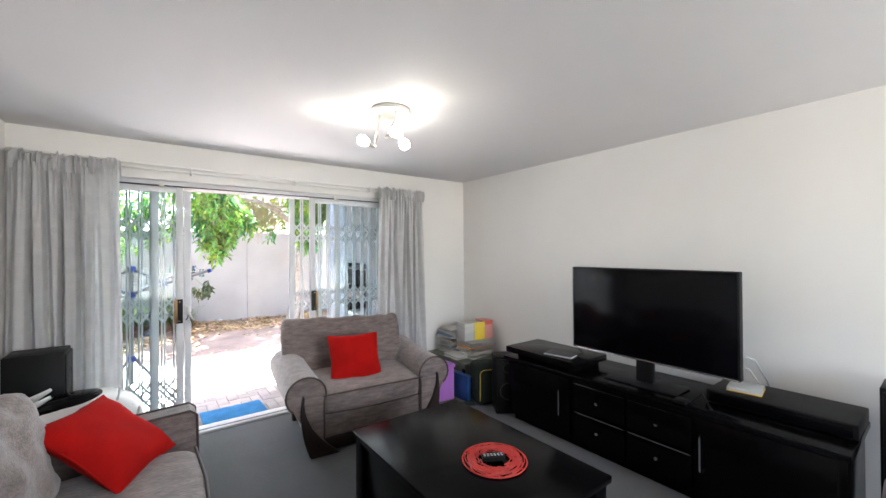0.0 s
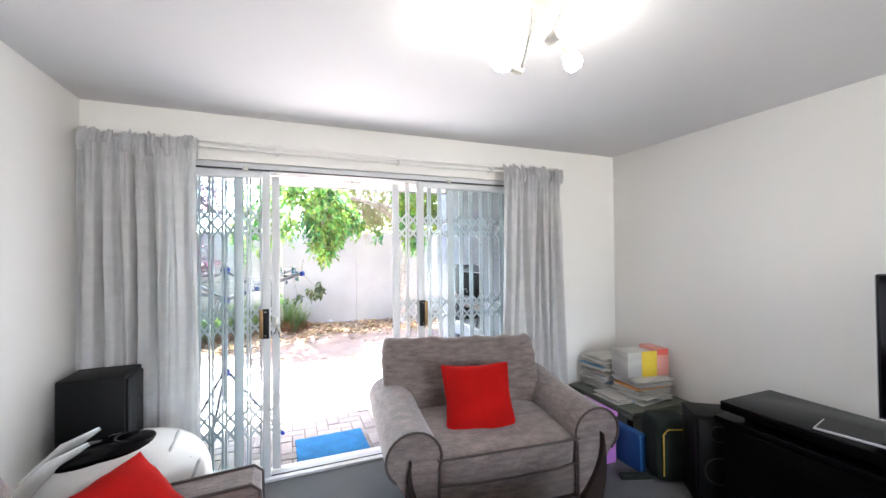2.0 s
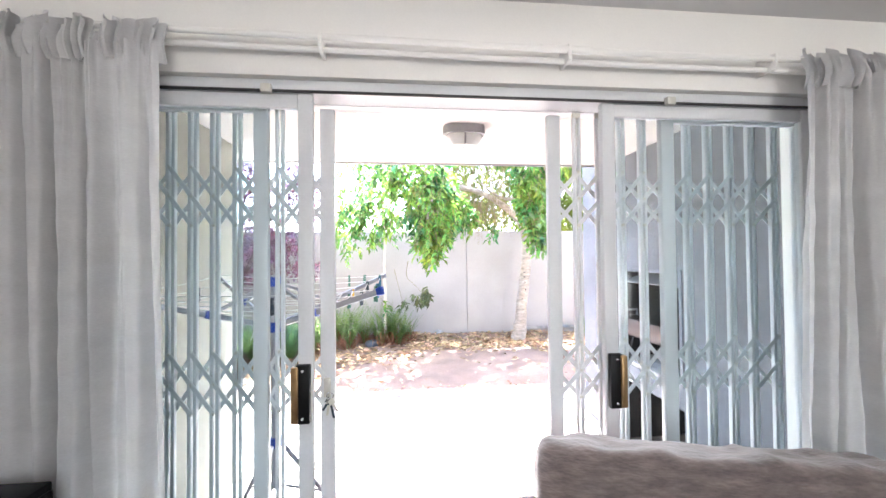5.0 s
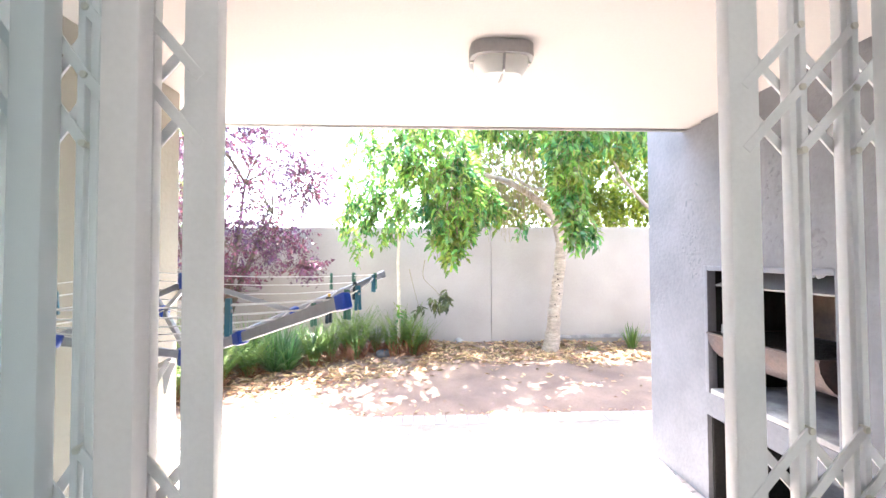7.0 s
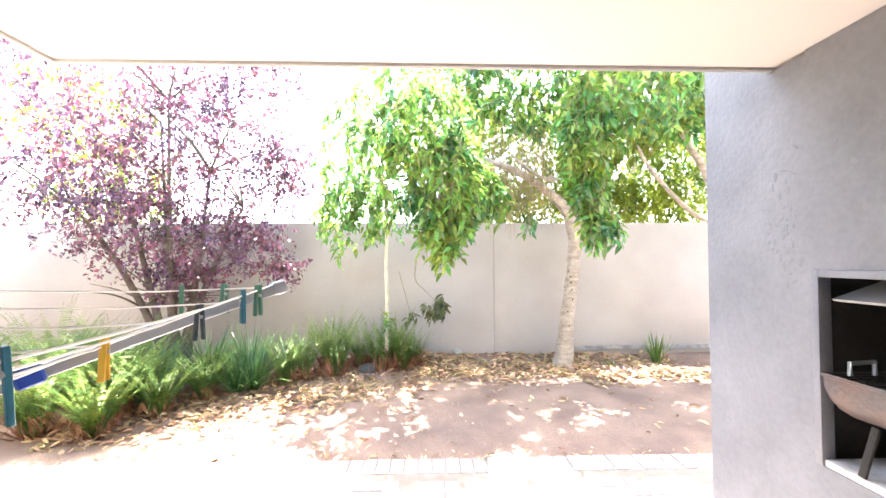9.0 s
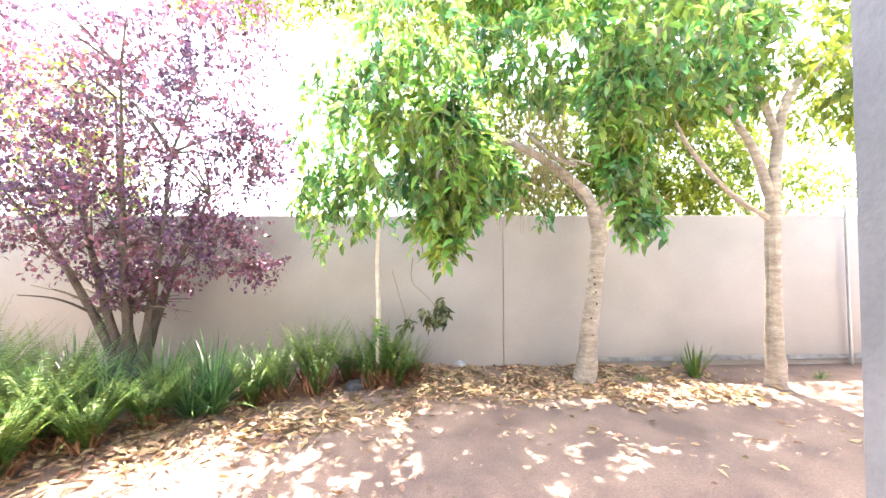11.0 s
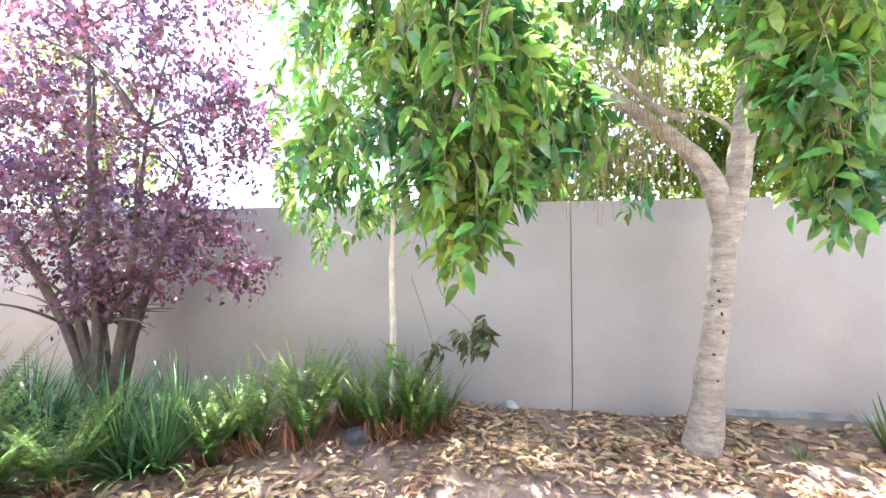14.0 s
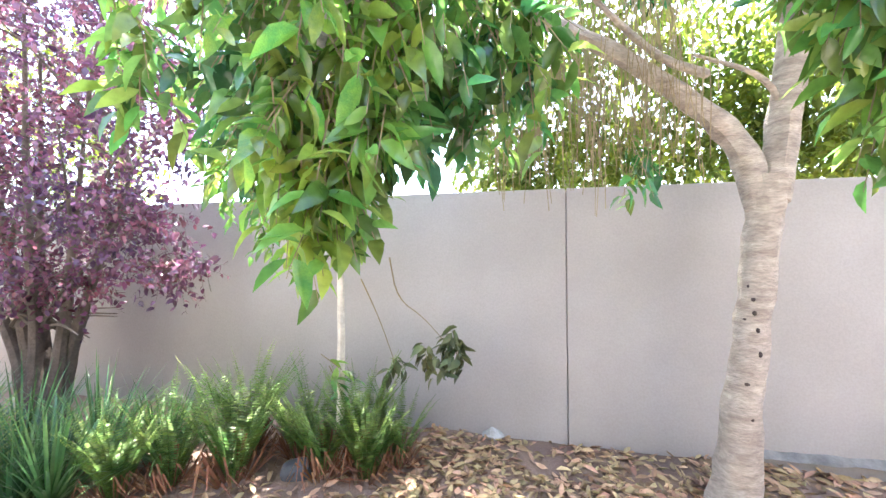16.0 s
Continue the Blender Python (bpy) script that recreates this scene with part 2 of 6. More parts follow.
LEAFYEL = surf("leaf_yellow_green", (0.30, 0.36, 0.04), 0.3, 0.45, big=1.5, fine=30, bump=0.05, tint=(0.12, 0.20, 0.035), random_piece=0.4, island=True, translucent=0.5)
LEAFPLUM = surf("leaf_plum", (0.30, 0.10, 0.14), 0.3, 0.24, big=2, fine=40, bump=0.05, tint=(0.15, 0.085, 0.18), random_piece=0.6, island=True, translucent=0.4, spec=0.8)
FERN = surf("fern_green", (0.25, 0.35, 0.075), 0.3, 0.45, big=4, fine=60, bump=0.05, tint=(0.10, 0.21, 0.045), random_piece=0.5, island=True, translucent=0.35)
BLADE = surf("strap_leaf", (0.15, 0.30, 0.09), 0.3, 0.36, big=4, fine=60, bump=0.05, tint=(0.05, 0.14, 0.06), random_piece=0.5, island=True, translucent=0.3)
DRYFERN = surf("dry_fern", (0.33, 0.15, 0.075), 0.3, 0.8, random_piece=0.4, island=True, translucent=0.2)
LITTER = surf("fallen_leaf", (0.66, 0.47, 0.275), 0.25, 0.75, big=5, fine=60, bump=0.1, tint=(0.42, 0.26, 0.155), random_piece=0.6, island=True, translucent=0.15)
BARK = surf("pale_bark", (0.50, 0.43, 0.36), 0.4, 0.9, big=7, fine=34, bump=0.9, tint=(0.30, 0.25, 0.21), stretch=(1, 1, 3.2), dist=0.012)
BARKWHITE = surf("white_bark", (0.62, 0.57, 0.48), 0.25, 0.85, big=12, fine=60, bump=0.4)
BARKBROWN = surf("brown_bark", (0.15, 0.115, 0.095), 0.4, 0.9, big=9, fine=45, bump=0.7)
TWIG = surf("dry_twig", (0.30, 0.24, 0.13), 0.3, 0.9)
SPRIGLEAF = surf("wilted_leaf", (0.16, 0.17, 0.06), 0.3, 0.5, big=5, fine=40, bump=0.05, tint=(0.07, 0.10, 0.045), random_piece=0.4, island=True, translucent=0.2)
STONE = surf("blue_grey_stone", (0.10, 0.11, 0.13), 0.3, 0.8, big=9, fine=60, bump=0.4)
KNOT = surf("bark_knot", (0.07, 0.05, 0.045), 0.3, 0.95)


# ---- building helpers ----
def thing(name, at, label, category, group="", turn=0, kind=""):
    """An empty at a thing's base, which carries its tags; its parts hang under it."""
    ob = new(name)
    ob.matrix_basis = pose(*at, 0, 0, turn)
    ob.empty_display_size = 0.05
    return tagged(ob, label, category, group, kind)


def link_mesh(name, bm, material, smooth=True):
    me = bpy.data.meshes.new(name)
    bm.normal_update()
    bm.to_mesh(me)
    bm.free()
    me.materials.append(material)
    if smooth:
        me.shade_smooth()
        me.set_sharp_from_angle(angle=radians(38))
    return new(name, me)


def part(name, bm, material, parent, label=""):
    """One mesh under a thing or a part; bm is in the thing's own frame."""
    ob = link_mesh(name, bm, material)
    ob.parent = parent
    return tagged(ob, label) if label else ob


def solo(name, bm, material, label, category="", kind="", group=""):
    """One mesh that is a thing, or a piece of the setting, by itself; its origin goes to its base."""
    vs = [v.co for v in bm.verts]
    lo = Vector([min(v[i] for v in vs) for i in range(3)])
    hi = Vector([max(v[i] for v in vs) for i in range(3)])
    base = Vector(((lo.x + hi.x) / 2, (lo.y + hi.y) / 2, lo.z))
    bm.transform(Matrix.Translation(-base))
    ob = link_mesh(name, bm, material)
    ob.matrix_basis = Matrix.Translation(base)
    return tagged(ob, label, category, group, kind)


def box(x0, x1, y0, y1, z0, z1, bevel=0.0, bm=None, m=None, seg=2):
    own = bmesh.new()
    bmesh.ops.create_cube(own, size=1)
    bmesh.ops.transform(own, matrix=Matrix.Translation(((x0 + x1) / 2, (y0 + y1) / 2, (z0 + z1) / 2)) @ Matrix.Diagonal((x1 - x0, y1 - y0, z1 - z0, 1)), verts=own.verts)
    if bevel:
        bmesh.ops.bevel(own, geom=own.edges[:], offset=bevel, segments=seg, affect="EDGES", profile=0.5)
    if m:
        own.transform(m)
    return merge(bm, own)


def merge(bm, own):
    if bm is None:
        return own
    tmp = bpy.data.meshes.new("tmp")
    own.to_mesh(tmp)
    own.free()
    bm.from_mesh(tmp)
    bpy.data.meshes.remove(tmp)
    return bm


def frames_along(pts):
    pts = [Vector(p) for p in pts]
    out, ref = [], None
    for i, p in enumerate(pts):
        d = (pts[min(i + 1, len(pts) - 1)] - pts[max(i - 1, 0)]).normalized()
        if ref is None:
            ref = d.orthogonal().normalized()
        ref = (ref - d * ref.dot(d)).normalized()
        out.append((p, ref.copy(), d.cross(ref)))
    return out


def tube(pts, radii, n=8, bm=None, flat=1.0, rough=0.0, caps=True):
    """A round bar along points; radii is one number or one a point. flat squashes it; rough makes it uneven."""
    bm = bm or bmesh.new()
    if not hasattr(radii, "__len__"):
        radii = [radii] * len(pts)
    rings = []
    for (p, a, b), r in zip(frames_along(pts), radii):
        ring = []
        for k in range(n):
            an = 2 * math.pi * k / n
            rr = r * (1 + rough * noise.noise(p * 9 + Vector((math.cos(an), math.sin(an), 0)) * 1.3)) if rough else r
            ring.append(bm.verts.new(p + a * math.cos(an) * rr + b * math.sin(an) * rr * flat))
        rings.append(ring)
    for r0, r1 in zip(rings, rings[1:]):
        for k in range(n):
            bm.faces.new((r0[k], r0[(k + 1) % n], r1[(k + 1) % n], r1[k]))
    if caps:
        bm.faces.new(rings[0][::-1])
        bm.faces.new(rings[-1])
    return bm


def bar(p, q, w, d, bm=None, up=(0, 0, 1)):
    """A square bar from p to q, w wide across up, d deep along up."""
    p, q = Vector(p), Vector(q)
    y = (q - p).normalized()
    z = Vector(up)
    x = y.cross(z)
    x = x.normalized() if x.length > 1e-4 else y.orthogonal().normalized()
    z = x.cross(y)
    m = Matrix((x, y, z)).transposed().to_4x4()
    m.translation = (p + q) / 2
    return box(-w / 2, w / 2, -(q - p).length / 2, (q - p).length / 2, -d / 2, d / 2, min(w, d) * 0.15, bm, m, 1)


def lathe(profile, m=None, n=24, bm=None):
    """Turns (radius, height) pairs round z."""
    own = bmesh.new()
    rings = []
    for r, z in profile:
        rings.append([own.verts.new((r * math.cos(2 * math.pi * k / n), r * math.sin(2 * math.pi * k / n), z)) for k in range(n)] if r > 1e-5 else [own.verts.new((0, 0, z))])
    for a, b in zip(rings, rings[1:]):
        for k in range(n):
            f = [a[k % len(a)], a[(k + 1) % len(a)], b[(k + 1) % len(b)], b[k % len(b)]]
            f = list(dict.fromkeys(f))
            if len(f) > 2:
                own.faces.new(f)
    if m:
        own.transform(m)
    return merge(bm, own)


def softbox(size, k=5.0, n=12, m=None, bm=None, crumple=0.0, seed=0, pinch=0.0):
    """A stuffed box: a cube grid drawn to a rounded shape, with soft folds; pinch draws the corners out as on a cushion."""
    own = bmesh.new()
    bmesh.ops.create_cube(own, size=2)
    bmesh.ops.subdivide_edges(own, edges=own.edges[:], cuts=n, use_grid_fill=True)
    off = Vector((seed * 3.7, seed * 1.9, seed * 2.3))
    for v in own.verts:
        c = v.co
        s = (abs(c.x) ** k + abs(c.y) ** k + abs(c.z) ** k) ** (1 / k)
        p = Vector(c) / s
        if pinch:
            ex, ey = abs(c.x), abs(c.y)
            thin = (1 - ex ** 3.0) * (1 - ey ** 3.0)
            draw = 1 - pinch * (1 - (ex * ey) ** 1.0) * max(ex, ey) ** 3
            p = Vector((c.x * draw, c.y * draw, c.z * (0.06 + 0.94 * thin ** 0.55)))
        p = Vector((p.x * size[0] / 2, p.y * size[1] / 2, p.z * size[2] / 2))
        if crumple:
            d = noise.noise(p * 7 + off) * crumple + noise.noise(p * 19 + off) * crumple * 0.4
            p += Vector(c).normalized() * d
        v.co = p
    if m:
        own.transform(m)
    return merge(bm, own)


def extrude_profile(profile, y0, y1, bm=None, m=None, steps=1, shift=None):
    """A closed (x, z) outline carried along y from y0 to y1; shift(f) gives an (x, z) offset along the way."""
    own = bmesh.new()
    rings = []
    for i in range(steps + 1):
        f = i / steps
        dx, dz = shift(f) if shift else (0, 0)
        rings.append([own.verts.new((x + dx, y0 + (y1 - y0) * f, z + dz)) for x, z in profile])
    n = len(profile)
    for a, b in zip(rings, rings[1:]):
        for k in range(n):
            own.faces.new((a[k], a[(k + 1) % n], b[(k + 1) % n], b[k]))
    own.faces.new(rings[0][::-1])
    own.faces.new(rings[-1])
    bmesh.ops.recalc_face_normals(own, faces=own.faces)
    if m:
        own.transform(m)
    return merge(bm, own)


def sheet(nx, nz, f, bm=None):
    """A grid of nx by nz cells whose points f(u, v) gives."""
    bm = bm or bmesh.new()
    g = [[bm.verts.new(f(i / nx, j / nz)) for j in range(nz + 1)] for i in range(nx + 1)]
    for i in range(nx):
        for j in range(nz):
            bm.faces.new((g[i][j], g[i + 1][j], g[i + 1][j + 1], g[i][j + 1]))
    return bm


def scatter_mesh(name, shapes, placings, material):
    """Joins many copies of small shapes [(verts, faces)] at placings (shape number, 3x3 rows, place) into one mesh."""
    verts, faces, base = [], [], 0
    for k, rot, at in placings:
        v, f = shapes[k]
        w = v @ rot.T + at
        verts.append(w)
        faces.extend([tuple(i + base for i in q) for q in f])
        base += len(v)
    me = bpy.data.meshes.new(name)
    me.from_pydata(np.concatenate(verts).tolist(), [], faces)
    me.materials.append(material)
    me.shade_smooth()
    return me


# ---- setting: the room ----
X0, X1, YW, YB, ZC = -0.83, 3.22, 3.87, -2.6, 2.45
PATIO = -0.09
OX0, OX1, HEAD = -0.52, 2.20, 2.15

solo("floor", box(X0 - 0.2, X1 + 0.2, YB - 0.2, 4.0, -0.2, 0.0), CARPET, "blue-grey short pile carpet across the living room", "floor", "structure")
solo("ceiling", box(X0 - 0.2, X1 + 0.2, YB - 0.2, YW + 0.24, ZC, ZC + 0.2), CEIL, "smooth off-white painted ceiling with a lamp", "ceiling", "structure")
solo("wall_west", box(X0 - 0.2, X0, YB, YW, 0, ZC), WALL, "plain off-white painted plaster wall", "wall", "structure")
solo("wall_east", box(X1, X1 + 0.2, YB, YW, 0, ZC), WALL, "plain off-white painted wall behind the television", "wall", "structure")
# back wall, with an opening cut for the added window
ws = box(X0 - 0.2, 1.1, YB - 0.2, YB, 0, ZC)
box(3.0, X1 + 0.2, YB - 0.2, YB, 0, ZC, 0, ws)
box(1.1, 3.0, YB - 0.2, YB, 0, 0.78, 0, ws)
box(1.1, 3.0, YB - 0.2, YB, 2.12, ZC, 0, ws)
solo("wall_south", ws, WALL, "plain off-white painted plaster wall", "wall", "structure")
wn_bm = box(X0 - 0.2, OX0, YW, YW + 0.24, -0.2, ZC)
box(OX1, X1 + 0.2, YW, YW + 0.24, -0.2, ZC, 0, wn_bm)
box(OX0, OX1, YW, YW + 0.24, HEAD, ZC, 0, wn_bm)
box(OX0, OX1, 4.001, YW + 0.24, -0.2, -0.012, 0, wn_bm)
solo("wall_north", wn_bm, WALL, "off-white painted wall around the wide sliding door", "wall", "structure")

# unseen window, added to frame the fill lamp
win = thing("window_1", (2.05, YB - 0.1, 0.78), "added unseen white aluminium window in the back wall", "window", kind="structure")
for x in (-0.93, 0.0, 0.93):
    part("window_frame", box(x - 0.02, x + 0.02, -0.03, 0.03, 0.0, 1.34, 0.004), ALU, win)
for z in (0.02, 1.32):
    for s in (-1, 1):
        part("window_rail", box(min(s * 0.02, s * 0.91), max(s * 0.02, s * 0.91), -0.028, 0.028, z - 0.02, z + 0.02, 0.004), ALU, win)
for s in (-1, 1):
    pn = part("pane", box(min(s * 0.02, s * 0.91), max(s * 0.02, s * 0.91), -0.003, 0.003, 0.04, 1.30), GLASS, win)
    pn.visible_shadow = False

solo("trim", box(X0, X0 + 0.012, YB, YW - 0.002, 0.001, 0.06, 0.003), WALL, "low white skirting along the wall", "skirting", "structure")
solo("trim", box(X1 - 0.012, X1, YB, YW - 0.002, 0.001, 0.06, 0.003), WALL, "low white skirting along the wall", "skirting", "structure")


# ---- sliding door ----
def stile(parent, name, x0, x1, y0, y1, z0, z1, label=""):
    return part(name, box(x0, x1, y0, y1, z0, z1, 0.004), ALU, parent, label)


def make_sliding_door():
    door = thing("door_1", (0.84, 3.95, 0), "white aluminium sliding door with four glazed panels, pushed open", "sliding door", kind="structure")
    o = Vector((0.84, 3.95, 0))

    def b(name, x0, x1, y0, y1, z0, z1, mat=ALU, par=door, label=""):
        return part(name, box(x0 - o.x, x1 - o.x, y0 - o.y, y1 - o.y, z0, z1, min(0.004, (x1 - x0) / 4, (y1 - y0) / 4, (z1 - z0) / 4)), mat, par, label)
    b("frame_head", OX0, OX1, 3.895, 4.005, 2.105, 2.149)
    b("head_groove", OX0 + 0.06, OX1 - 0.06, 3.892, 3.9, 2.103, 2.113, TRACK, label="dark rubber track groove")
    b("frame_jamb", OX0 + 0.001, OX0 + 0.05, 3.895, 4.005, 0.0, 2.104)
    b("frame_jamb", OX1 - 0.05, OX1 - 0.001, 3.895, 4.005, 0.0, 2.104)
    b("sill_track", OX0 + 0.05, OX1 - 0.05, 3.885, 4.0, -0.011, 0.018, label="pale aluminium floor track")
    b("sill_groove", OX0 + 0.06, OX1 - 0.06, 3.925, 3.935, 0.0185, 0.022, TRACK, label="dark groove of the floor track")

    def panel(x0, x1, y0, y1, wa, wb):
        p = b("panel", x0, x0 + wa, y0, y1, 0.022, 2.104)
        b("panel_stile", x1 - wb, x1, y0, y1, 0.022, 2.104, par=p)
        b("panel_rail", x0 + wa, x1 - wb, y0 + 0.002, y1 - 0.002, 2.055, 2.103, par=p)
        b("panel_rail", x0 + wa, x1 - wb, y0 + 0.002, y1 - 0.002, 0.023, 0.10, par=p)
        ym = (y0 + y1) / 2
        g = b("pane", x0 + wa, x1 - wb, ym - 0.003, ym + 0.003, 0.10, 2.055, GLASS, p)
        g.visible_shadow = False
        return p
    panel(OX0 + 0.05, 0.012, 3.955, 3.985, 0.045, 0.05)          # fixed, west
    panel(OX0 + 0.09, 0.180, 3.905, 3.935, 0.045, 0.05)          # sliding, west
    panel(1.515, OX1 - 0.05, 3.955, 3.985, 0.055, 0.045)         # fixed, east
    panel(1.243, 2.12, 3.905, 3.935, 0.05, 0.045)                # sliding, east
    for x, s in ((0.150, -1), (1.272, 1)):
        h = b("door_lock", x - 0.024, x + 0.024, 3.882, 3.9045, 0.965, 1.165, BLACKPLASTIC, label="black latch plate with worn brass edge")
        b("latch_edge", x + s * 0.026 - 0.012, x + s * 0.026 + 0.012, 3.874, 3.9, 0.97, 1.16, BRASS, h)
        for z in (0.985, 1.145):
            part("screw", lathe([(0, 0), (0.005, 0), (0.005, 0.003), (0, 0.004)], Matrix.Translation((x - o.x, 3.882 - o.y, z)) @ pose(0, 0, 0, 90), 8), CHROME, h)
    for x in (0.03, 1.50):
        b("roller_stop", x - 0.015, x + 0.02, 3.872, 3.894, 2.095, 2.125, NICKEL, label="small metal stop on the head track")


make_sliding_door()


# ---- expanding security gate outside the door ----
def make_gate(x_post, xs, s, gy):
    gate = thing("security_gate", (x_post, gy, 0), "white expanding trellis security gate, folded open in the doorway", "security gate", "gate leaves")
    o = Vector((x_post, gy, 0))
    part("lead_post", box(-0.026, 0.026, -0.014, 0.014, 0.03, 2.085, 0.004), GATEWHITE, gate, "wide square leading post")
    for x in xs:
        for dx in (-0.010, 0.010):
            part("upright", box(x + dx - 0.006 - o.x, x + dx + 0.006 - o.x, -0.009, 0.009, 0.045, 2.08, 0.002), GATEWHITE, gate)
        part("roller", box(x - o.x - 0.016, x - o.x + 0.016, -0.008, 0.008, 2.08, 2.10, 0.003), NICKEL, gate)
    allx = sorted([x_post] + list(xs), reverse=s > 0)
    for z0, z1, z2 in ((1.65, 1.755, 1.86), (0.975, 1.08, 1.19), (0.27, 0.375, 0.48)):
        for xa, xb in zip(allx, allx[1:]):
            for lo, hi in ((z0, z1), (z1, z2)):
                for za, zb, yy in ((lo, hi, -0.013), (hi, lo, 0.013)):
                    part("lattice_strip", bar((xa - o.x, yy, za), (xb - o.x, yy, zb), 0.004, 0.016, up=(1, 0, 0.3)), GATEWHITE, gate)
        for x in xs:
            for z in (z0, z1, z2):
                part("rivet", lathe([(0, -0.018), (0.006, -0.018), (0.006, 0.018), (0, 0.018)], pose(x - o.x, 0, z, 90), 6), NICKEL, gate)
    return gate


gate_w = make_gate(0.213, [-0.42, -0.338, -0.263, -0.187, -0.109, -0.034, 0.041, 0.125], 1, 4.002)
gate_e = make_gate(1.087, [1.185, 1.279, 1.370, 1.461, 1.558, 1.656, 1.749, 1.845, 1.939, 2.043], -1, 4.002)
lock = part("gate_lock", box(-0.012, 0.012, -0.026, -0.0145, 1.02, 1.09, 0.003), NICKEL, gate_w, "metal gate lock")
solo("gate_rail", box(OX0 + 0.002, OX1 - 0.002, 4.006, 4.07, 2.102, 2.146, 0.004), ALU, "white channel rail over the security gate", "rail")
keys = thing("bunch_of_keys", (0.225, 3.966, 1.03), "bunch of dark keys hanging in the gate lock", "keys")
part("key_ring", tube([(0.012 * math.cos(a), 0, 0.012 * math.sin(a)) for a in [i * math.pi / 6 for i in range(13)]], 0.0015, 5), CHROME, keys)
for i, (a, ln) in enumerate(((-35, 0.055), (-12, 0.07), (10, 0.06), (32, 0.05))):
    m = pose(0, 0.004 * i - 0.006, -0.012, 0, a, 0)
    part("key", box(-0.004, 0.004, -0.001, 0.001, -ln, -0.018, 0.0005, box(-0.011, 0.011, -0.0015, 0.0015, -0.02, 0.0, 0.001), None), DARKPEG if i % 2 else NICKEL, keys).matrix_basis = m


# ---- curtains and rod ----
def make_rod():
    rod = thing("curtain_rod", (0.85, 3.80, 2.245), "painted white double curtain rail with brackets", "curtain rail")
    for y, z in ((0.0, 0.0), (0.028, -0.028)):
        part("rail", tube([(-1.62, y, z + 0.012), (-0.5, y, z + 0.004), (0.5, y, z - 0.004), (1.62, y, z)], 0.010, 10), WALL, rod)
    for x in (-1.5, -0.62, 0.22, 1.0, 1.5):
        part("bracket", box(x - 0.006, x + 0.006, -0.012, 0.069, -0.042, 0.016, 0.003), WALL, rod)
    for s in (-1, 1):
        part("finial", lathe([(0, -0.03), (0.012, -0.028), (0.021, -0.014), (0.023, 0.0), (0.017, 0.014), (0.011, 0.02), (0, 0.02)], pose(s * 1.64, 0, 0.006, 0, -s * 90, 0), 14), NICKEL, rod, "small satin metal end knob")
    part("joiner", tube([(0.12, 0, 0), (0.30, 0, -0.002)], 0.013, 10), WALL, rod)
    return rod


make_rod()


def make_curtain(x0, x1, folds, seed, at_x):
    cur = thing("curtain", (at_x, 3.788, 0), "pale grey woven curtain gathered in deep folds on the rail", "curtain", "door curtains")
    rnd = random.Random(seed)
    ph = [rnd.uniform(0, 6.28) for _ in range(8)]
    zt = 2.178

    folds_at = []
    for k in range(folds):
        folds_at.append(((k + rnd.uniform(0.15, 0.85)) / folds, rnd.uniform(-0.07, 0.07), rnd.uniform(0.016, 0.030), rnd.uniform(0.050, 0.085), rnd.uniform(0.0, 0.35)))

    def f(u, v):
        z = 0.015 + v * (zt - 0.015)
        low = 1 - v
        x = (x0 + x1) / 2 + (u - 0.5) * (x1 - x0) * (1 + 0.09 * low + 0.03 * low * math.sin(v * 3 + ph[0]))
        y = -0.040 + 0.018 * math.sin(u * 9 + ph[1] + low) + 0.012 * math.sin(u * 21 + ph[2] + 1.5 * low)
        for at, drift, wide, deep, end in folds_at:
            c = at + drift * low + 0.012 * math.sin(5 * v + at * 40)
            k = (u - c) / (wide * (0.7 + 0.9 * low))
            y += deep * min(1.0, (0.35 + 2.2 * low)) * min(1.0, max(0.25, (v + 0.35 - end) * 1.6)) * math.exp(-k * k)
            x += 0.010 * k * math.exp(-k * k)
        if v > 0.80:
            g_ = (v - 0.80) / 0.20
            y += 0.010 * g_ * math.sin(2 * math.pi * 19 * u + ph[3] + 3 * math.sin(u * 11))
        y += 0.005 * noise.noise(Vector((u * 9, v * 22, seed)))
        return Vector((x - at_x, y, z))
    bm = sheet(190, 60, f)
    bmesh.ops.solidify(bm, geom=bm.faces[:], thickness=0.004)
    cloth = part("cloth", bm, CURTAIN, cur)

    def g(u, v):
        w = 2 * math.pi * 8.5 * u
        x = x0 + u * (x1 - x0) + 0.012 * math.cos(w * 2.7)
        crease = math.sin(w * 3.0 + ph[5]) + 0.6 * math.sin(w * 5.3 + ph[3])
        z = zt - 0.05 + v * (0.118 + 0.013 * math.sin(w * 2.6 + ph[2]) + 0.011 * crease + 0.012 * math.sin(w * 0.7 + ph[7]))
        puff = math.sin(math.pi * min(1.0, v * 1.15))
        y = 0.013 * crease * (0.6 + 0.7 * v) - 0.014 * puff + 0.014 * math.sin(w + ph[1])
        return Vector((x - at_x, y - 0.022, z))
    bm = sheet(300, 8, g)
    bmesh.ops.solidify(bm, geom=bm.faces[:], thickness=0.004)
    part("gathered_heading", bm, CURTAIN, cloth, "ruffled gathered heading tape")
    return cur


make_curtain(-0.79, -0.225, 8, 3, -0.52)
make_curtain(1.935, 2.51, 7, 8, 2.215)


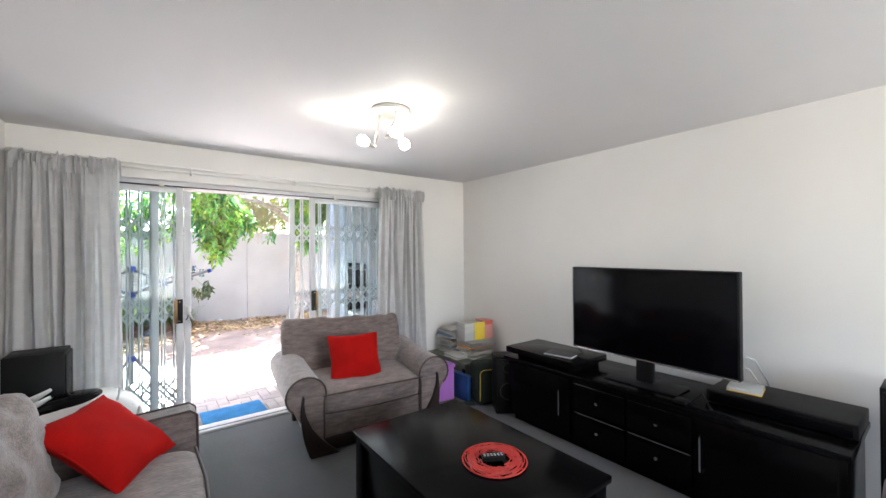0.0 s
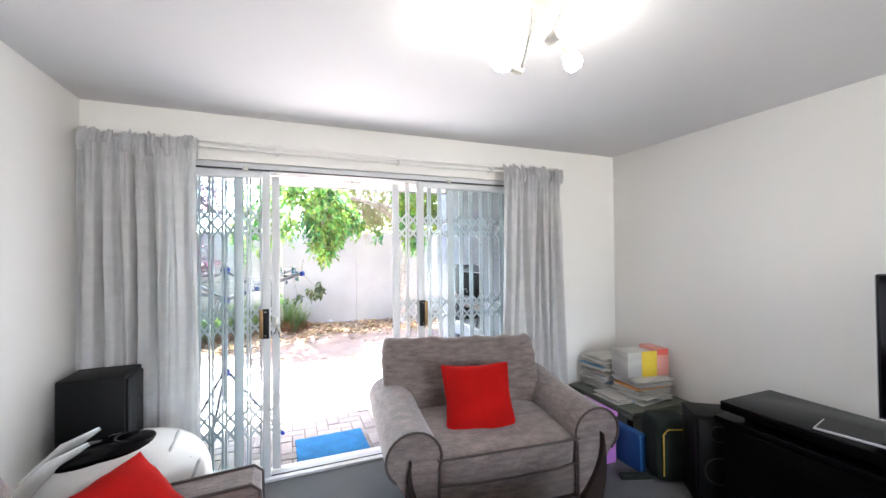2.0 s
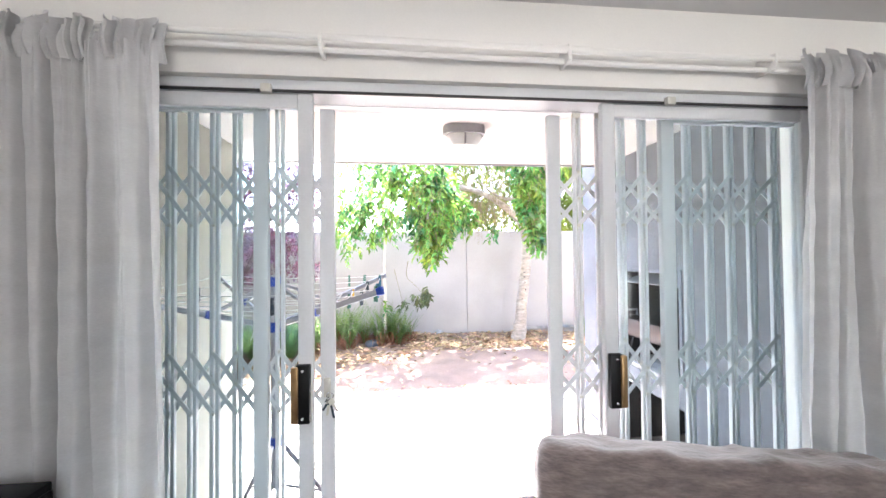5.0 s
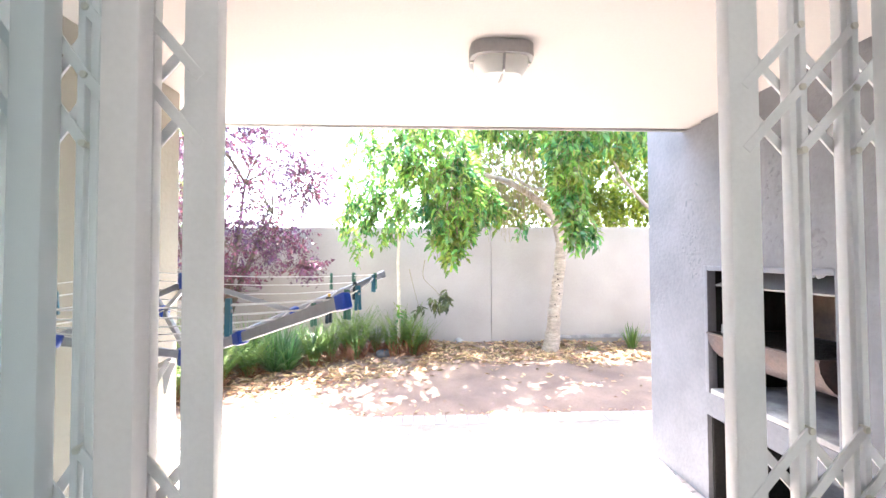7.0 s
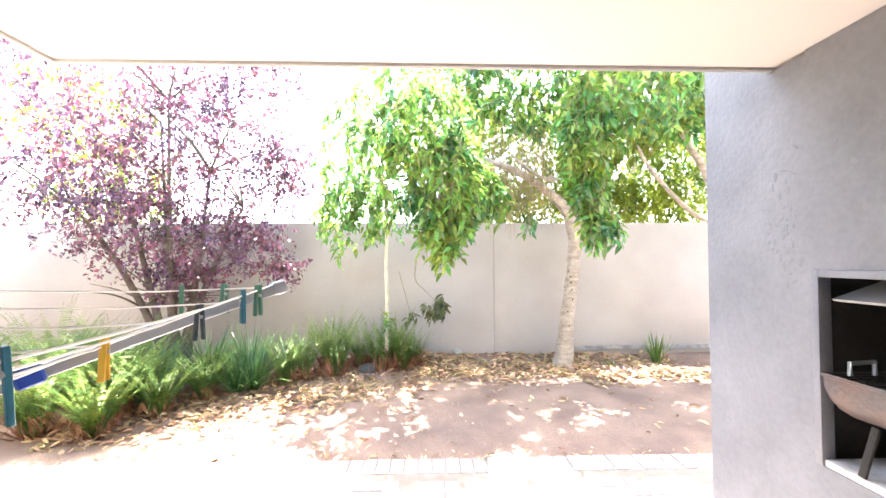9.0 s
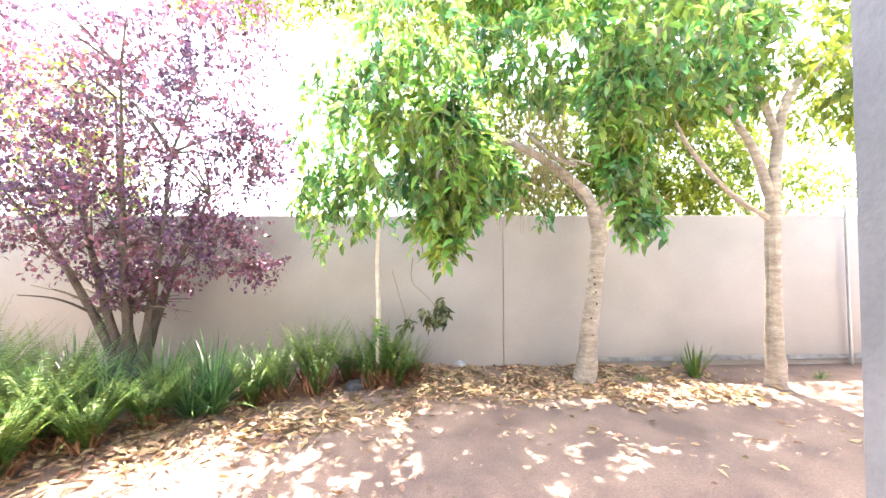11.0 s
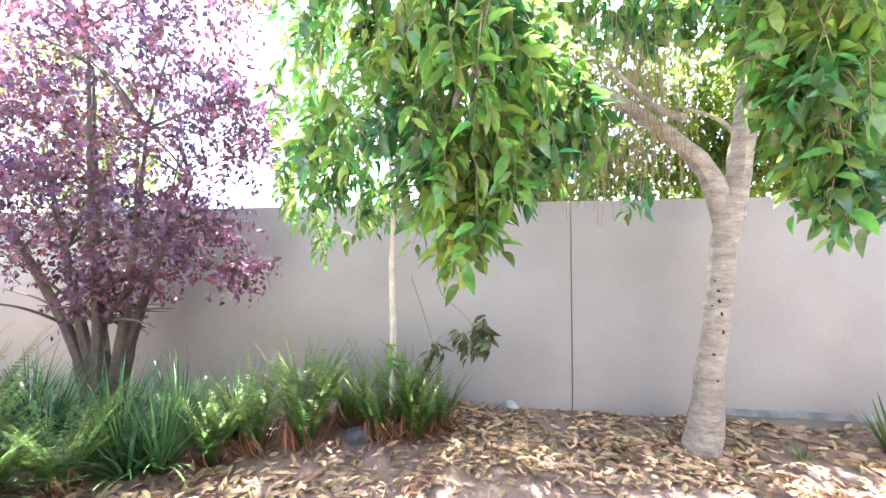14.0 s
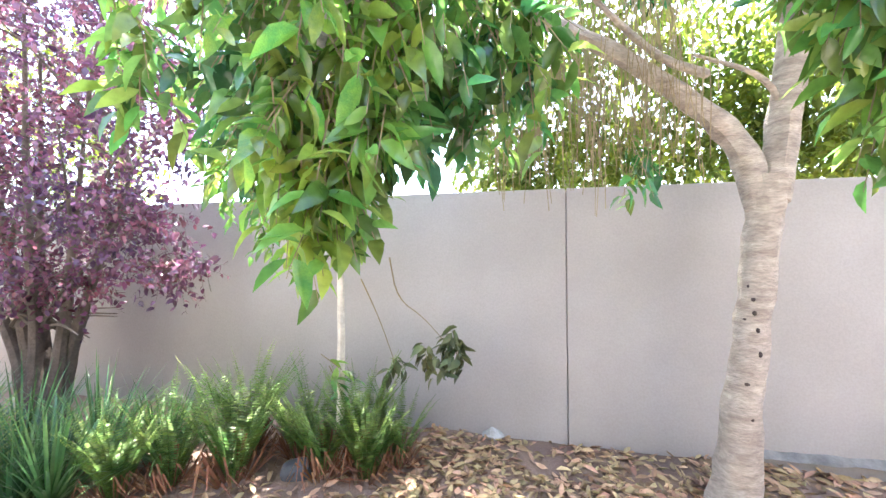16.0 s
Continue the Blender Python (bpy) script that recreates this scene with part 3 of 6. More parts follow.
# ---- ceiling lamp ----
def make_ceiling_lamp():
    lamp = thing("ceiling_lamp", (1.19, 2.14, ZC), "round nickel ceiling lamp with three lit spot bulbs", "ceiling lamp")
    part("base_plate", lathe([(0, -0.001), (0.125, -0.001), (0.128, -0.012), (0.118, -0.024), (0.06, -0.03), (0, -0.03)], n=40), NICKEL, lamp)
    o = Vector((1.19, 2.14, ZC))
    for (spot, aim), root in zip(BULBS, ((-0.05, 0.06), (0.0, -0.07), (0.075, 0.03))):
        aim = Vector(aim).normalized()
        s = Vector(spot) - o
        start = s - aim * 0.075
        part("arm", tube([(root[0], root[1], -0.028), (root[0], root[1], -0.075), tuple((Vector((root[0], root[1], -0.09)) + start) / 2), tuple(start)], 0.010, 10), NICKEL, lamp)
        q = aim.to_track_quat("Z", "Y").to_matrix().to_4x4()
        cup = part("lamp_holder", lathe([(0, -0.085), (0.014, -0.085), (0.02, -0.07), (0.022, -0.03), (0.019, -0.03)], Matrix.Translation(s) @ q, 18), NICKEL, lamp)
        part("bulb", lathe([(0.018, -0.032), (0.026, -0.02), (0.034, 0.0), (0.035, 0.02), (0.026, 0.04), (0, 0.05)], Matrix.Translation(s) @ q, 18), BULB, cup, "glowing bulb")
    return lamp


make_ceiling_lamp()


# ---- armchair ----
def arm_profile(s):
    """Outline (x, z) of a rolled arm, roll outward on side s, narrowing to the floor."""
    pts = []
    for i in range(17):
        ang = radians(-50 + i * 255 / 16)
        pts.append((s * 0.138 * math.cos(ang), 0.475 + 0.138 * math.sin(ang)))
    pts += [(s * -0.125, 0.36), (s * -0.125, 0.05), (s * -0.045, 0.05), (s * 0.0, 0.16), (s * 0.045, 0.29)]
    return pts


def cushion_back():
    """A loose back cushion with drawn-out upper corners and crushed folds."""
    bm = softbox((1.06, 0.26, 0.58), 10, 34, crumple=0.016, seed=3)
    for v in bm.verts:
        u, w = v.co.x / 0.53, v.co.z / 0.29
        ear = max(0.0, abs(u) - 0.80) / 0.2 * max(0.0, w - 0.55) / 0.45
        v.co.z += 0.030 * ear + 0.010 * noise.noise(Vector((v.co.x * 14, 0, 4))) * max(0.0, w)
        v.co.y *= 1 - 0.45 * ear
        fold = math.sin((v.co.z * 0.9 + 0.22 * v.co.x + 0.05 * noise.noise(v.co * 5)) * 34)
        v.co.y -= 0.010 * fold * (1 - min(1.0, abs(w)) ** 4) * (0.4 + noise.noise(v.co * 3.1 + Vector((5, 2, 1))))
    bm.transform(pose(-0.06, -0.09, 0.622, -14, 1.5, -7))
    return bm


def make_armchair():
    ch = thing("armchair", (1.50, 3.70, 0), "grey-brown crushed velvet armchair with rolled arms and dark piping", "armchair", turn=-6)
    ch.matrix_basis = pose(1.53, 3.70, 0, 0, 0, -6) @ Matrix.Diagonal((1.055, 1.0, 1.0, 1.0))
    part("seat_base", box(-0.42, 0.42, -0.80, -0.05, 0.10, 0.30, 0.03), VELVET, ch)
    part("seat_cushion", softbox((0.84, 0.72, 0.19), 7, 14, pose(0, -0.49, 0.385, 2), crumple=0.012, seed=1), VELVET, ch)
    part("cushion_piping", tube([(-0.405, -0.835, 0.448), (-0.2, -0.852, 0.455), (0.0, -0.856, 0.458), (0.2, -0.852, 0.455), (0.405, -0.835, 0.448)], 0.007, 8), PIPING, ch)
    part("cushion_piping", tube([(-0.405, -0.83, 0.31), (-0.2, -0.846, 0.305), (0.0, -0.85, 0.303), (0.2, -0.846, 0.305), (0.405, -0.83, 0.31)], 0.007, 8), PIPING, ch)
    part("back_frame", softbox((1.04, 0.20, 0.72), 7, 10, pose(0, 0.03, 0.42, -6), crumple=0.006, seed=2), VELVET, ch)
    part("back_cushion", cushion_back(), VELVET, ch)
    for s in (-1, 1):
        x = s * 0.535
        prof = arm_profile(s)

        def shift(f, s=s):
            return (-s * 0.015 * f, 0.05 * (1 - f) ** 2 - 0.005)
        arm = part("arm", extrude_profile(prof, 0.0, -0.83, m=Matrix.Translation((x, 0, 0)), steps=12, shift=shift), VELVET, ch)
        ring = [(x - s * 0.015 + px, -0.832, pz - 0.005) for px, pz in prof[:18]] + [(x - s * 0.14, -0.832, 0.1)]
        part("arm_piping", tube(ring, 0.007, 8), PIPING, arm, "dark piping round the arm front")
        horn, inner = [], []
        for i in range(15):
            f = i / 14
            z = 0.47 - 0.465 * f
            xo = 0.02 + 0.035 * math.sin(f * 2.2) - 0.075 * f ** 2
            horn.append((s * xo, z))
            inner.append((s * (xo - 0.006 - 0.20 * f ** 1.7), z))
        part("front_horn", extrude_profile(horn + inner[::-1], -0.862, -0.828, m=Matrix.Translation((x - s * 0.012, 0, 0))), DARKWOOD, ch, "curved dark wooden horn on the arm front")
        part("foot", box(x - s * 0.08 - 0.05, x - s * 0.08 + 0.04, -0.10, -0.02, 0.0, 0.07, 0.01), DARKWOOD, ch)
    part("front_apron", box(-0.40, 0.40, -0.83, -0.80, 0.02, 0.12, 0.01), DARKWOOD, ch)
    return ch


make_armchair()


def make_cushion(at, rx, ry, rz, size, seed, label):
    c = thing("scatter_cushion", at, label, "cushion", "red scatter cushions")
    m = pose(0, 0, 0, rx, 0, rz) @ pose(0, 0, 0, 0, 0, ry)
    part("cover", softbox((size, size, 0.15), 5, 18, m, crumple=0.010, seed=seed, pinch=0.09), RED, c)
    e = size / 2 * 0.985
    ring = [(-e, -e), (0, -e * 0.91), (e, -e), (e * 0.91, 0), (e, e), (0, e * 0.91), (-e, e), (-e * 0.91, 0), (-e, -e)]
    part("seam", tube([tuple(m @ Vector((a, b, 0))) for a, b in ring], 0.005, 6), RED, c)
    return c


make_cushion((1.415, 3.22, 0.60), 64, 0, -12, 0.45, 4, "plain red scatter cushion leaning in the armchair")


# ---- sofa along the west wall ----
def make_sofa():
    so = thing("sofa", (-0.35, 2.0, 0), "grey-brown crushed velvet sofa with dark piping along the wall", "sofa")
    y0, y1 = -1.25, 0.92
    part("seat_base", box(-0.44, 0.48, y0, y1 - 0.16, 0.06, 0.30, 0.03), VELVET, so)
    for i in range(2):
        a = y0 + 0.16 + i * 0.86
        part("seat_cushion", softbox((0.80, 0.86, 0.19), 6, 12, Matrix.Translation((0.145, a + 0.43, 0.375)), crumple=0.010, seed=20 + i), VELVET, so)
        part("cushion_piping", tube([(0.525, a + 0.03, 0.445), (0.54, a + 0.43, 0.452), (0.525, a + 0.83, 0.445)], 0.008, 8), PIPING, so)
        part("back_cushion", softbox((0.34, 0.84, 0.56), 4.5, 16, pose(-0.21, a + 0.43, 0.66, 0, -14, 0), crumple=0.03, seed=30 + i), VELVET, so)
    part("back_frame", softbox((0.20, y1 - y0, 0.78), 7, 10, pose(-0.37, (y0 + y1) / 2, 0.42), crumple=0.006, seed=5), VELVET, so)
    for a in (y1 - 0.155, y0):
        prof = [(-0.40, 0.07), (0.53, 0.07), (0.545, 0.35), (0.54, 0.575), (0.51, 0.60), (0.1, 0.582), (-0.40, 0.56)]
        arm = part("arm", extrude_profile(prof, a, a + 0.155), VELVET, so)
        e = bmesh.new()
        for yy in (a, a + 0.155):
            tube([(0.545, yy, 0.1), (0.548, yy, 0.35), (0.543, yy, 0.575), (0.51, yy, 0.603), (0.1, yy, 0.585)], 0.007, 8, e)
        part("arm_piping", e, PIPING, arm, "dark piping along the arm edge")
    for x in (-0.38, 0.45):
        for y in (y0 + 0.08, y1 - 0.08):
            part("foot", box(x - 0.04, x + 0.04, y - 0.04, y + 0.04, 0, 0.07, 0.008), DARKWOOD, so)
    return so


make_sofa()
make_cushion((-0.193, 2.584, 0.604), 39, -2, 64, 0.49, 6, "plain red scatter cushion slumped on the sofa")


# ---- coffee table with mat and remote ----
def make_table():
    t = thing("coffee_table", (1.36, 1.62, 0), "dark glossy black-stained wooden coffee table", "coffee table")
    part("tabletop", box(-0.405, 0.405, -0.61, 0.61, 0.425, 0.46, 0.005), BLACKWOOD, t)
    for s in (-1, 1):
        part("side_panel", box(s * 0.36 - 0.012, s * 0.36 + 0.012, -0.50, 0.50, 0.05, 0.424, 0.003), BLACKWOOD, t)
        part("end_panel", box(-0.29, 0.29, s * 0.545 - 0.012, s * 0.545 + 0.012, 0.05, 0.424, 0.003), BLACKWOOD, t)
        for q in (-1, 1):
            part("leg", box(s * 0.345 - 0.045, s * 0.345 + 0.045, q * 0.545 - 0.045, q * 0.545 + 0.045, 0.0, 0.424, 0.006), BLACKWOOD, t)
    return t


make_table()


def make_placemat():
    mt = thing("woven_placemat", (1.407, 1.452, 0.462), "round woven red cane placemat on the coffee table", "placemat")
    rnd = random.Random(5)
    bm = bmesh.new()
    for i in range(96):
        a0 = rnd.uniform(0, 6.283)
        da = rnd.uniform(1.0, 2.4)
        r0, r1 = rnd.uniform(0.07, 0.165), rnd.uniform(0.07, 0.168)
        rm = rnd.uniform(0.07, 0.16)
        pts = []
        for k in range(9):
            f = k / 8
            r = (1 - f) ** 2 * r0 + 2 * f * (1 - f) * rm + f * f * r1
            pts.append((r * math.cos(a0 + da * f), r * math.sin(a0 + da * f), 0.004 + 0.006 * abs(math.sin(i * 1.7 + f * 5))))
        tube(pts, 0.003, 5, bm)
    part("cane_weave", bm, REDCANE, mt)
    part("cane_ring", tube([(0.166 * math.cos(a), 0.166 * math.sin(a), 0.006) for a in [i * math.pi / 20 for i in range(41)]], 0.004, 6), REDCANE, mt)
    r = thing("remote_control", (1.40, 1.455, 0.474), "small black remote control on the placemat", "remote control", turn=-30)
    part("remote_body", box(-0.06, 0.06, -0.022, 0.022, 0, 0.018, 0.006), BLACKPLASTIC, r)
    for i in range(6):
        for j in range(2):
            part("button", box(-0.05 + i * 0.018, -0.04 + i * 0.018, -0.012 + j * 0.014, -0.003 + j * 0.014, 0.0181, 0.0205, 0.002), GREYPL, r)


make_placemat()


# ---- television stand ----
def make_stand():
    st = thing("tv_stand", (2.87, 1.40, 0), "long black gloss television stand with drawers and raised shelves", "tv stand")
    y0, y1 = -1.10, 1.13
    part("body", box(-0.24, 0.30, y0 + 0.02, y1 - 0.02, 0.06, 0.55, 0.004), BLACKWOOD, st)
    part("plinth", box(-0.20, 0.28, y0 + 0.05, y1 - 0.05, 0.0, 0.06, 0.003), BLACKWOOD, st)
    part("main_top", box(-0.29, 0.32, y0, y1, 0.551, 0.585, 0.004), BLACKWOOD, st)
    part("raised_shelf", box(-0.31, 0.14, 0.36, 1.08, 0.635, 0.685, 0.004), BLACKWOOD, st, "raised glossy shelf slab")
    part("shelf_riser", box(-0.25, 0.12, 0.95, 0.99, 0.586, 0.634, 0.002), BLACKWOOD, st)
    part("shelf_riser", box(-0.25, 0.12, 0.42, 0.46, 0.586, 0.634, 0.002), BLACKWOOD, st)
    for i in range(2):
        for j in range(2):
            a = -0.42 + i * 0.42
            z = 0.10 + j * 0.22
            d = part("drawer_front", box(-0.262, -0.2405, a, a + 0.405, z, z + 0.205, 0.003), BLACKWOOD, st)
            part("drawer_edge", box(-0.266, -0.2625, a + 0.01, a + 0.395, z + 0.193, z + 0.198), CHROME, d, "thin bright edge strip")
            part("knob", lathe([(0, 0), (0.006, 0), (0.006, 0.012), (0.013, 0.018), (0.011, 0.027), (0, 0.029)], pose(-0.262, a + 0.2, z + 0.1, 0, -90, 0), 12), CHROME, d, "small chrome knob")
    for a, hy in ((-1.05, -0.47), (0.45, 0.53)):
        d = part("cabinet_door", box(-0.262, -0.2405, a, a + 0.60, 0.08, 0.535, 0.003), BLACKWOOD, st)
        part("handle", tube([(-0.263, hy, 0.22), (-0.285, hy, 0.23), (-0.285, hy, 0.43), (-0.263, hy, 0.44)], 0.006, 8), CHROME, d, "chrome bar handle")
    return st


make_stand()


def make_tv():
    tv = thing("television", (2.83, 1.36, 0.585), "large black flat-screen television standing on the stand", "television")
    part("bezel", box(-0.03, 0.03, -0.575, 0.575, 0.165, 0.83, 0.006), BLACKPLASTIC, tv)
    part("screen", box(-0.0325, -0.0302, -0.563, 0.563, 0.185, 0.822, 0.001), SCREEN, tv, "dark glossy switched-off screen")
    part("bottom_strip", box(-0.036, -0.0305, -0.57, 0.57, 0.167, 0.176, 0.001), CHROME, tv, "thin bright strip under the screen")
    part("edge_strip", box(-0.033, 0.02, 0.5752, 0.5765, 0.17, 0.825), GREYPL, tv)
    part("neck", box(-0.02, 0.03, -0.06, 0.06, 0.012, 0.18, 0.01), BLACKPLASTIC, tv)
    part("foot", box(-0.12, 0.12, -0.25, 0.25, 0.001, 0.014, 0.005), BLACKPLASTIC, tv)
    part("back_housing", box(0.031, 0.07, -0.40, 0.40, 0.25, 0.70, 0.02), BLACKPLASTIC, tv)
    return tv


make_tv()
tb = thing("tablet_computer", (2.70, 1.98, 0.686), "black tablet with pale edges lying on the stand", "tablet", turn=12)
part("tablet_body", box(-0.085, 0.085, -0.12, 0.12, 0, 0.009, 0.003), GREYPL, tb)
part("tablet_screen", box(-0.077, 0.077, -0.112, 0.112, 0.0095, 0.0105), SCREEN, tb)
part("tablet_prop", tube([(0.02, -0.12, 0.012), (0.05, -0.16, 0.03), (0.10, -0.10, 0.05)], 0.006, 8), BLACKPLASTIC, tb)
dvd = thing("media_player", (2.94, 0.63, 0.585), "flat black media player box on the stand", "media player")
part("player_body", box(-0.16, 0.20, -0.33, 0.33, 0.012, 0.088, 0.006), BLACKPLASTIC, dvd)
part("player_front", box(-0.166, -0.1605, -0.31, 0.31, 0.02, 0.08, 0.002), SCREEN, dvd)
for y in (-0.28, 0.28):
    for x in (-0.12, 0.16):
        part("foot", box(x - 0.02, x + 0.02, y - 0.02, y + 0.02, 0, 0.0118, 0.002), BLACKPLASTIC, dvd)
bx = thing("set_top_box", (2.95, 0.80, 0.6735), "small silver-grey set-top box on the media player", "set-top box", turn=8)
part("box_lid", box(-0.09, 0.09, -0.085, 0.085, 0.004, 0.026, 0.004), GREYPL, bx)
part("box_base", box(-0.092, 0.092, -0.087, 0.087, 0, 0.0045, 0.001), YELLOWPEG, bx)
cb = thing("tv_cable", (3.1, 0.8, 0.585), "loose grey cables hanging behind the television", "cable")
part("cable", tube([(-0.2, 0.02, 0.32), (-0.05, -0.02, 0.26), (0.04, -0.06, 0.12), (0.06, -0.08, 0.01)], 0.005, 8), GREYPL, cb)
part("cable", tube([(-0.2, 0.04, 0.26), (-0.08, 0.0, 0.2), (0.0, -0.04, 0.08), (0.03, -0.05, 0.01)], 0.005, 8), GREYPL, cb)
clutter = thing("desk_stand", (2.66, 0.95, 0.585), "small dark metal stand beside the television", "stand")
part("stand_bracket", tube([(0, -0.06, 0.006), (0.03, 0.0, 0.08), (0, 0.06, 0.006), (0.05, 0.05, 0.006)], 0.006, 8), BLACKPLASTIC, clutter)
part("stand_plate", box(-0.04, 0.04, 0.07, 0.14, 0.001, 0.02, 0.004), BLACKPLASTIC, clutter)


# ---- floor speaker in the corner, and the tall one beside the stand ----
def make_speaker(at, w, d, h, cones, label, turn=0, face=1):
    sp = thing("floor_speaker", at, label, "speaker", "speakers", turn)
    part("cabinet", box(-w / 2, w / 2, -d / 2, d / 2, 0.012, h, 0.006), SPEAKERBLACK, sp)
    part("plinth", box(-w / 2 + 0.01, w / 2 - 0.01, -d / 2 + 0.01, d / 2 - 0.01, 0, 0.012), BLACKPLASTIC, sp)
    x = w / 2
    part("baffle", box(x + 0.0005, x + 0.012, -d / 2 + 0.012, d / 2 - 0.012, 0.03, h - 0.02, 0.003), BLACKPLASTIC, sp)
    for z, r in cones:
        m = pose(x + 0.003, 0, z, 0, 90, 0)
        c = part("driver", lathe([(r, 0.0), (r, 0.008), (r * 0.9, 0.012), (r * 0.8, 0.006), (r * 0.3, -0.004), (r * 0.25, 0.004), (0, 0.008)], m, 28), CONE, sp)
        part("driver_ring", lathe([(r * 1.02, 0), (r * 1.02, 0.006), (r * 1.1, 0.006), (r * 1.1, 0)], m, 28), BLACKPLASTIC, c)
    return sp


make_speaker((-0.625, 3.60, 0), 0.28, 0.24, 0.915, ((0.70, 0.09), (0.42, 0.09), (0.17, 0.07)), "tall black floor speaker in the corner by the curtain")
make_speaker((2.99, 0.12, 0), 0.22, 0.24, 0.86, ((0.60, 0.08), (0.35, 0.08)), "tall black floor speaker beside the television stand", 180)
make_speaker((2.74, 2.66, 0), 0.22, 0.24, 0.54, ((0.44, 0.05), (0.22, 0.085)), "black speaker with round cones beside the stand", -125)


ot = thing("ottoman", (2.50, -0.03, 0), "grey-brown velvet ottoman beside the television stand", "ottoman", turn=6)
part("padding", softbox((0.46, 0.46, 0.34), 6, 10, Matrix.Translation((0, 0, 0.40)), crumple=0.01, seed=15), VELVET, ot)
part("ottoman_base", box(-0.21, 0.21, -0.21, 0.21, 0.05, 0.26, 0.01), VELVET, ot)
for x in (-0.17, 0.17):
    for y in (-0.17, 0.17):
        part("foot", box(x - 0.025, x + 0.025, y - 0.025, y + 0.025, 0, 0.05, 0.005), DARKWOOD, ot)


# ---- white appliance behind the sofa arm ----
def make_appliance():
    ap = thing("massage_machine", (-0.40, 3.20, 0), "white rounded plastic appliance with a black control panel", "appliance", turn=8)
    bm = softbox((0.70, 0.42, 0.62), 2.6, 16, Matrix.Translation((0, 0, 0.40)))
    for v in bm.verts:
        v.co.z -= 0.10 * max(0, -v.co.x - 0.05)
        v.co.z = max(v.co.z, 0.02)
    part("shell", bm, WHITEPL, ap)
    part("base", box(-0.26, 0.26, -0.15, 0.15, 0.0, 0.16, 0.02), GREYPL, ap)
    bm = softbox((0.37, 0.23, 0.09), 2.4, 12, pose(-0.05, -0.02, 0.668, 0, -5, 0))
    pn = part("control_panel", bm, SCREEN, ap, "black oval control panel")
    part("dial", lathe([(0.06, 0), (0.06, 0.004), (0.05, 0.005), (0.045, 0.002), (0, 0.002)], pose(0.03, -0.02, 0.709, 0, 3, 0), 28), BLACKPLASTIC, pn)
    for y in (-0.13, 0.04):
        part("handle", tube([(-0.34, y - 0.03, 0.46), (-0.31, y, 0.58), (-0.21, y + 0.03, 0.68), (-0.10, y + 0.05, 0.735)], [0.05, 0.045, 0.036, 0.012], 12, flat=0.45), WHITEPL, ap)
    for i in range(4):
        part("vent_rib", tube([(0.14 + i * 0.04, -0.175, 0.56 - i * 0.025), (0.19 + i * 0.035, -0.11, 0.655 - i * 0.03), (0.21 + i * 0.03, 0.0, 0.685 - i * 0.035)], 0.008, 8), GREYPL, ap)
    part("side_band", tube([(-0.34, -0.12, 0.36), (-0.2, -0.205, 0.40), (0.1, -0.215, 0.42), (0.3, -0.13, 0.42)], 0.008, 8), GREYPL, ap)
    return ap


make_appliance()


# ---- corner: chest, books, crates, bag ----
chest = thing("storage_chest", (2.91, 3.47, 0), "olive-grey storage trunk with papers stacked on top", "storage chest")
part("chest_body", box(-0.29, 0.28, -0.34, 0.34, 0.0, 0.33, 0.008), TRUNKGREEN, chest)
part("chest_lid", box(-0.30, 0.29, -0.35, 0.35, 0.331, 0.36, 0.006), TRUNKGREEN, chest, "pale worn lid")
part("chest_edge", box(-0.303, -0.2905, -0.34, 0.34, 0.30, 0.328, 0.003), TRUNKGREEN, chest)
part("chest_badge", box(-0.296, -0.2905, -0.20, -0.12, 0.19, 0.25, 0.002), PAPERRED, chest, "small red badge")
part("chest_corner", box(-0.30, -0.2905, -0.34, -0.29, 0.0, 0.30, 0.003), BLACKPLASTIC, chest)
cr = thing("plastic_crate", (2.37, 3.36, 0), "purple plastic storage box beside the armchair", "storage box", turn=-4)
part("crate_body", box(-0.15, 0.15, -0.17, 0.17, 0.0, 0.335, 0.01), PURPLE, cr)
part("crate_lid", box(-0.16, 0.16, -0.18, 0.18, 0.3355, 0.368, 0.008), PURPLE, cr, "pale lilac lid")
bl = thing("plastic_crate", (2.575, 3.13, 0), "low blue plastic crate on the carpet", "storage box")
part("crate_body", box(-0.028, 0.028, -0.12, 0.16, 0.0, 0.24, 0.008), BLUECARD, bl)
part("crate_rim", box(-0.031, 0.031, -0.125, 0.165, 0.2405, 0.262, 0.005), BLUECARD, bl)
bag = thing("canvas_bag", (2.70, 2.93, 0), "dark green canvas bag with yellow trim", "bag", turn=-20)
part("bag_body", softbox((0.26, 0.22, 0.42), 6, 10, Matrix.Translation((0, 0, 0.212)), crumple=0.012, seed=12), GREENBAG, bag)
part("bag_trim", tube([(-0.09, -0.115, 0.06), (-0.09, -0.117, 0.33), (-0.06, -0.117, 0.36), (0.10, -0.117, 0.36)], 0.005, 8), YELLOWTRIM, bag)
part("strap", box(-0.34, -0.12, -0.05, 0.0, 0.0, 0.03, 0.006), GREENBAG, bag)


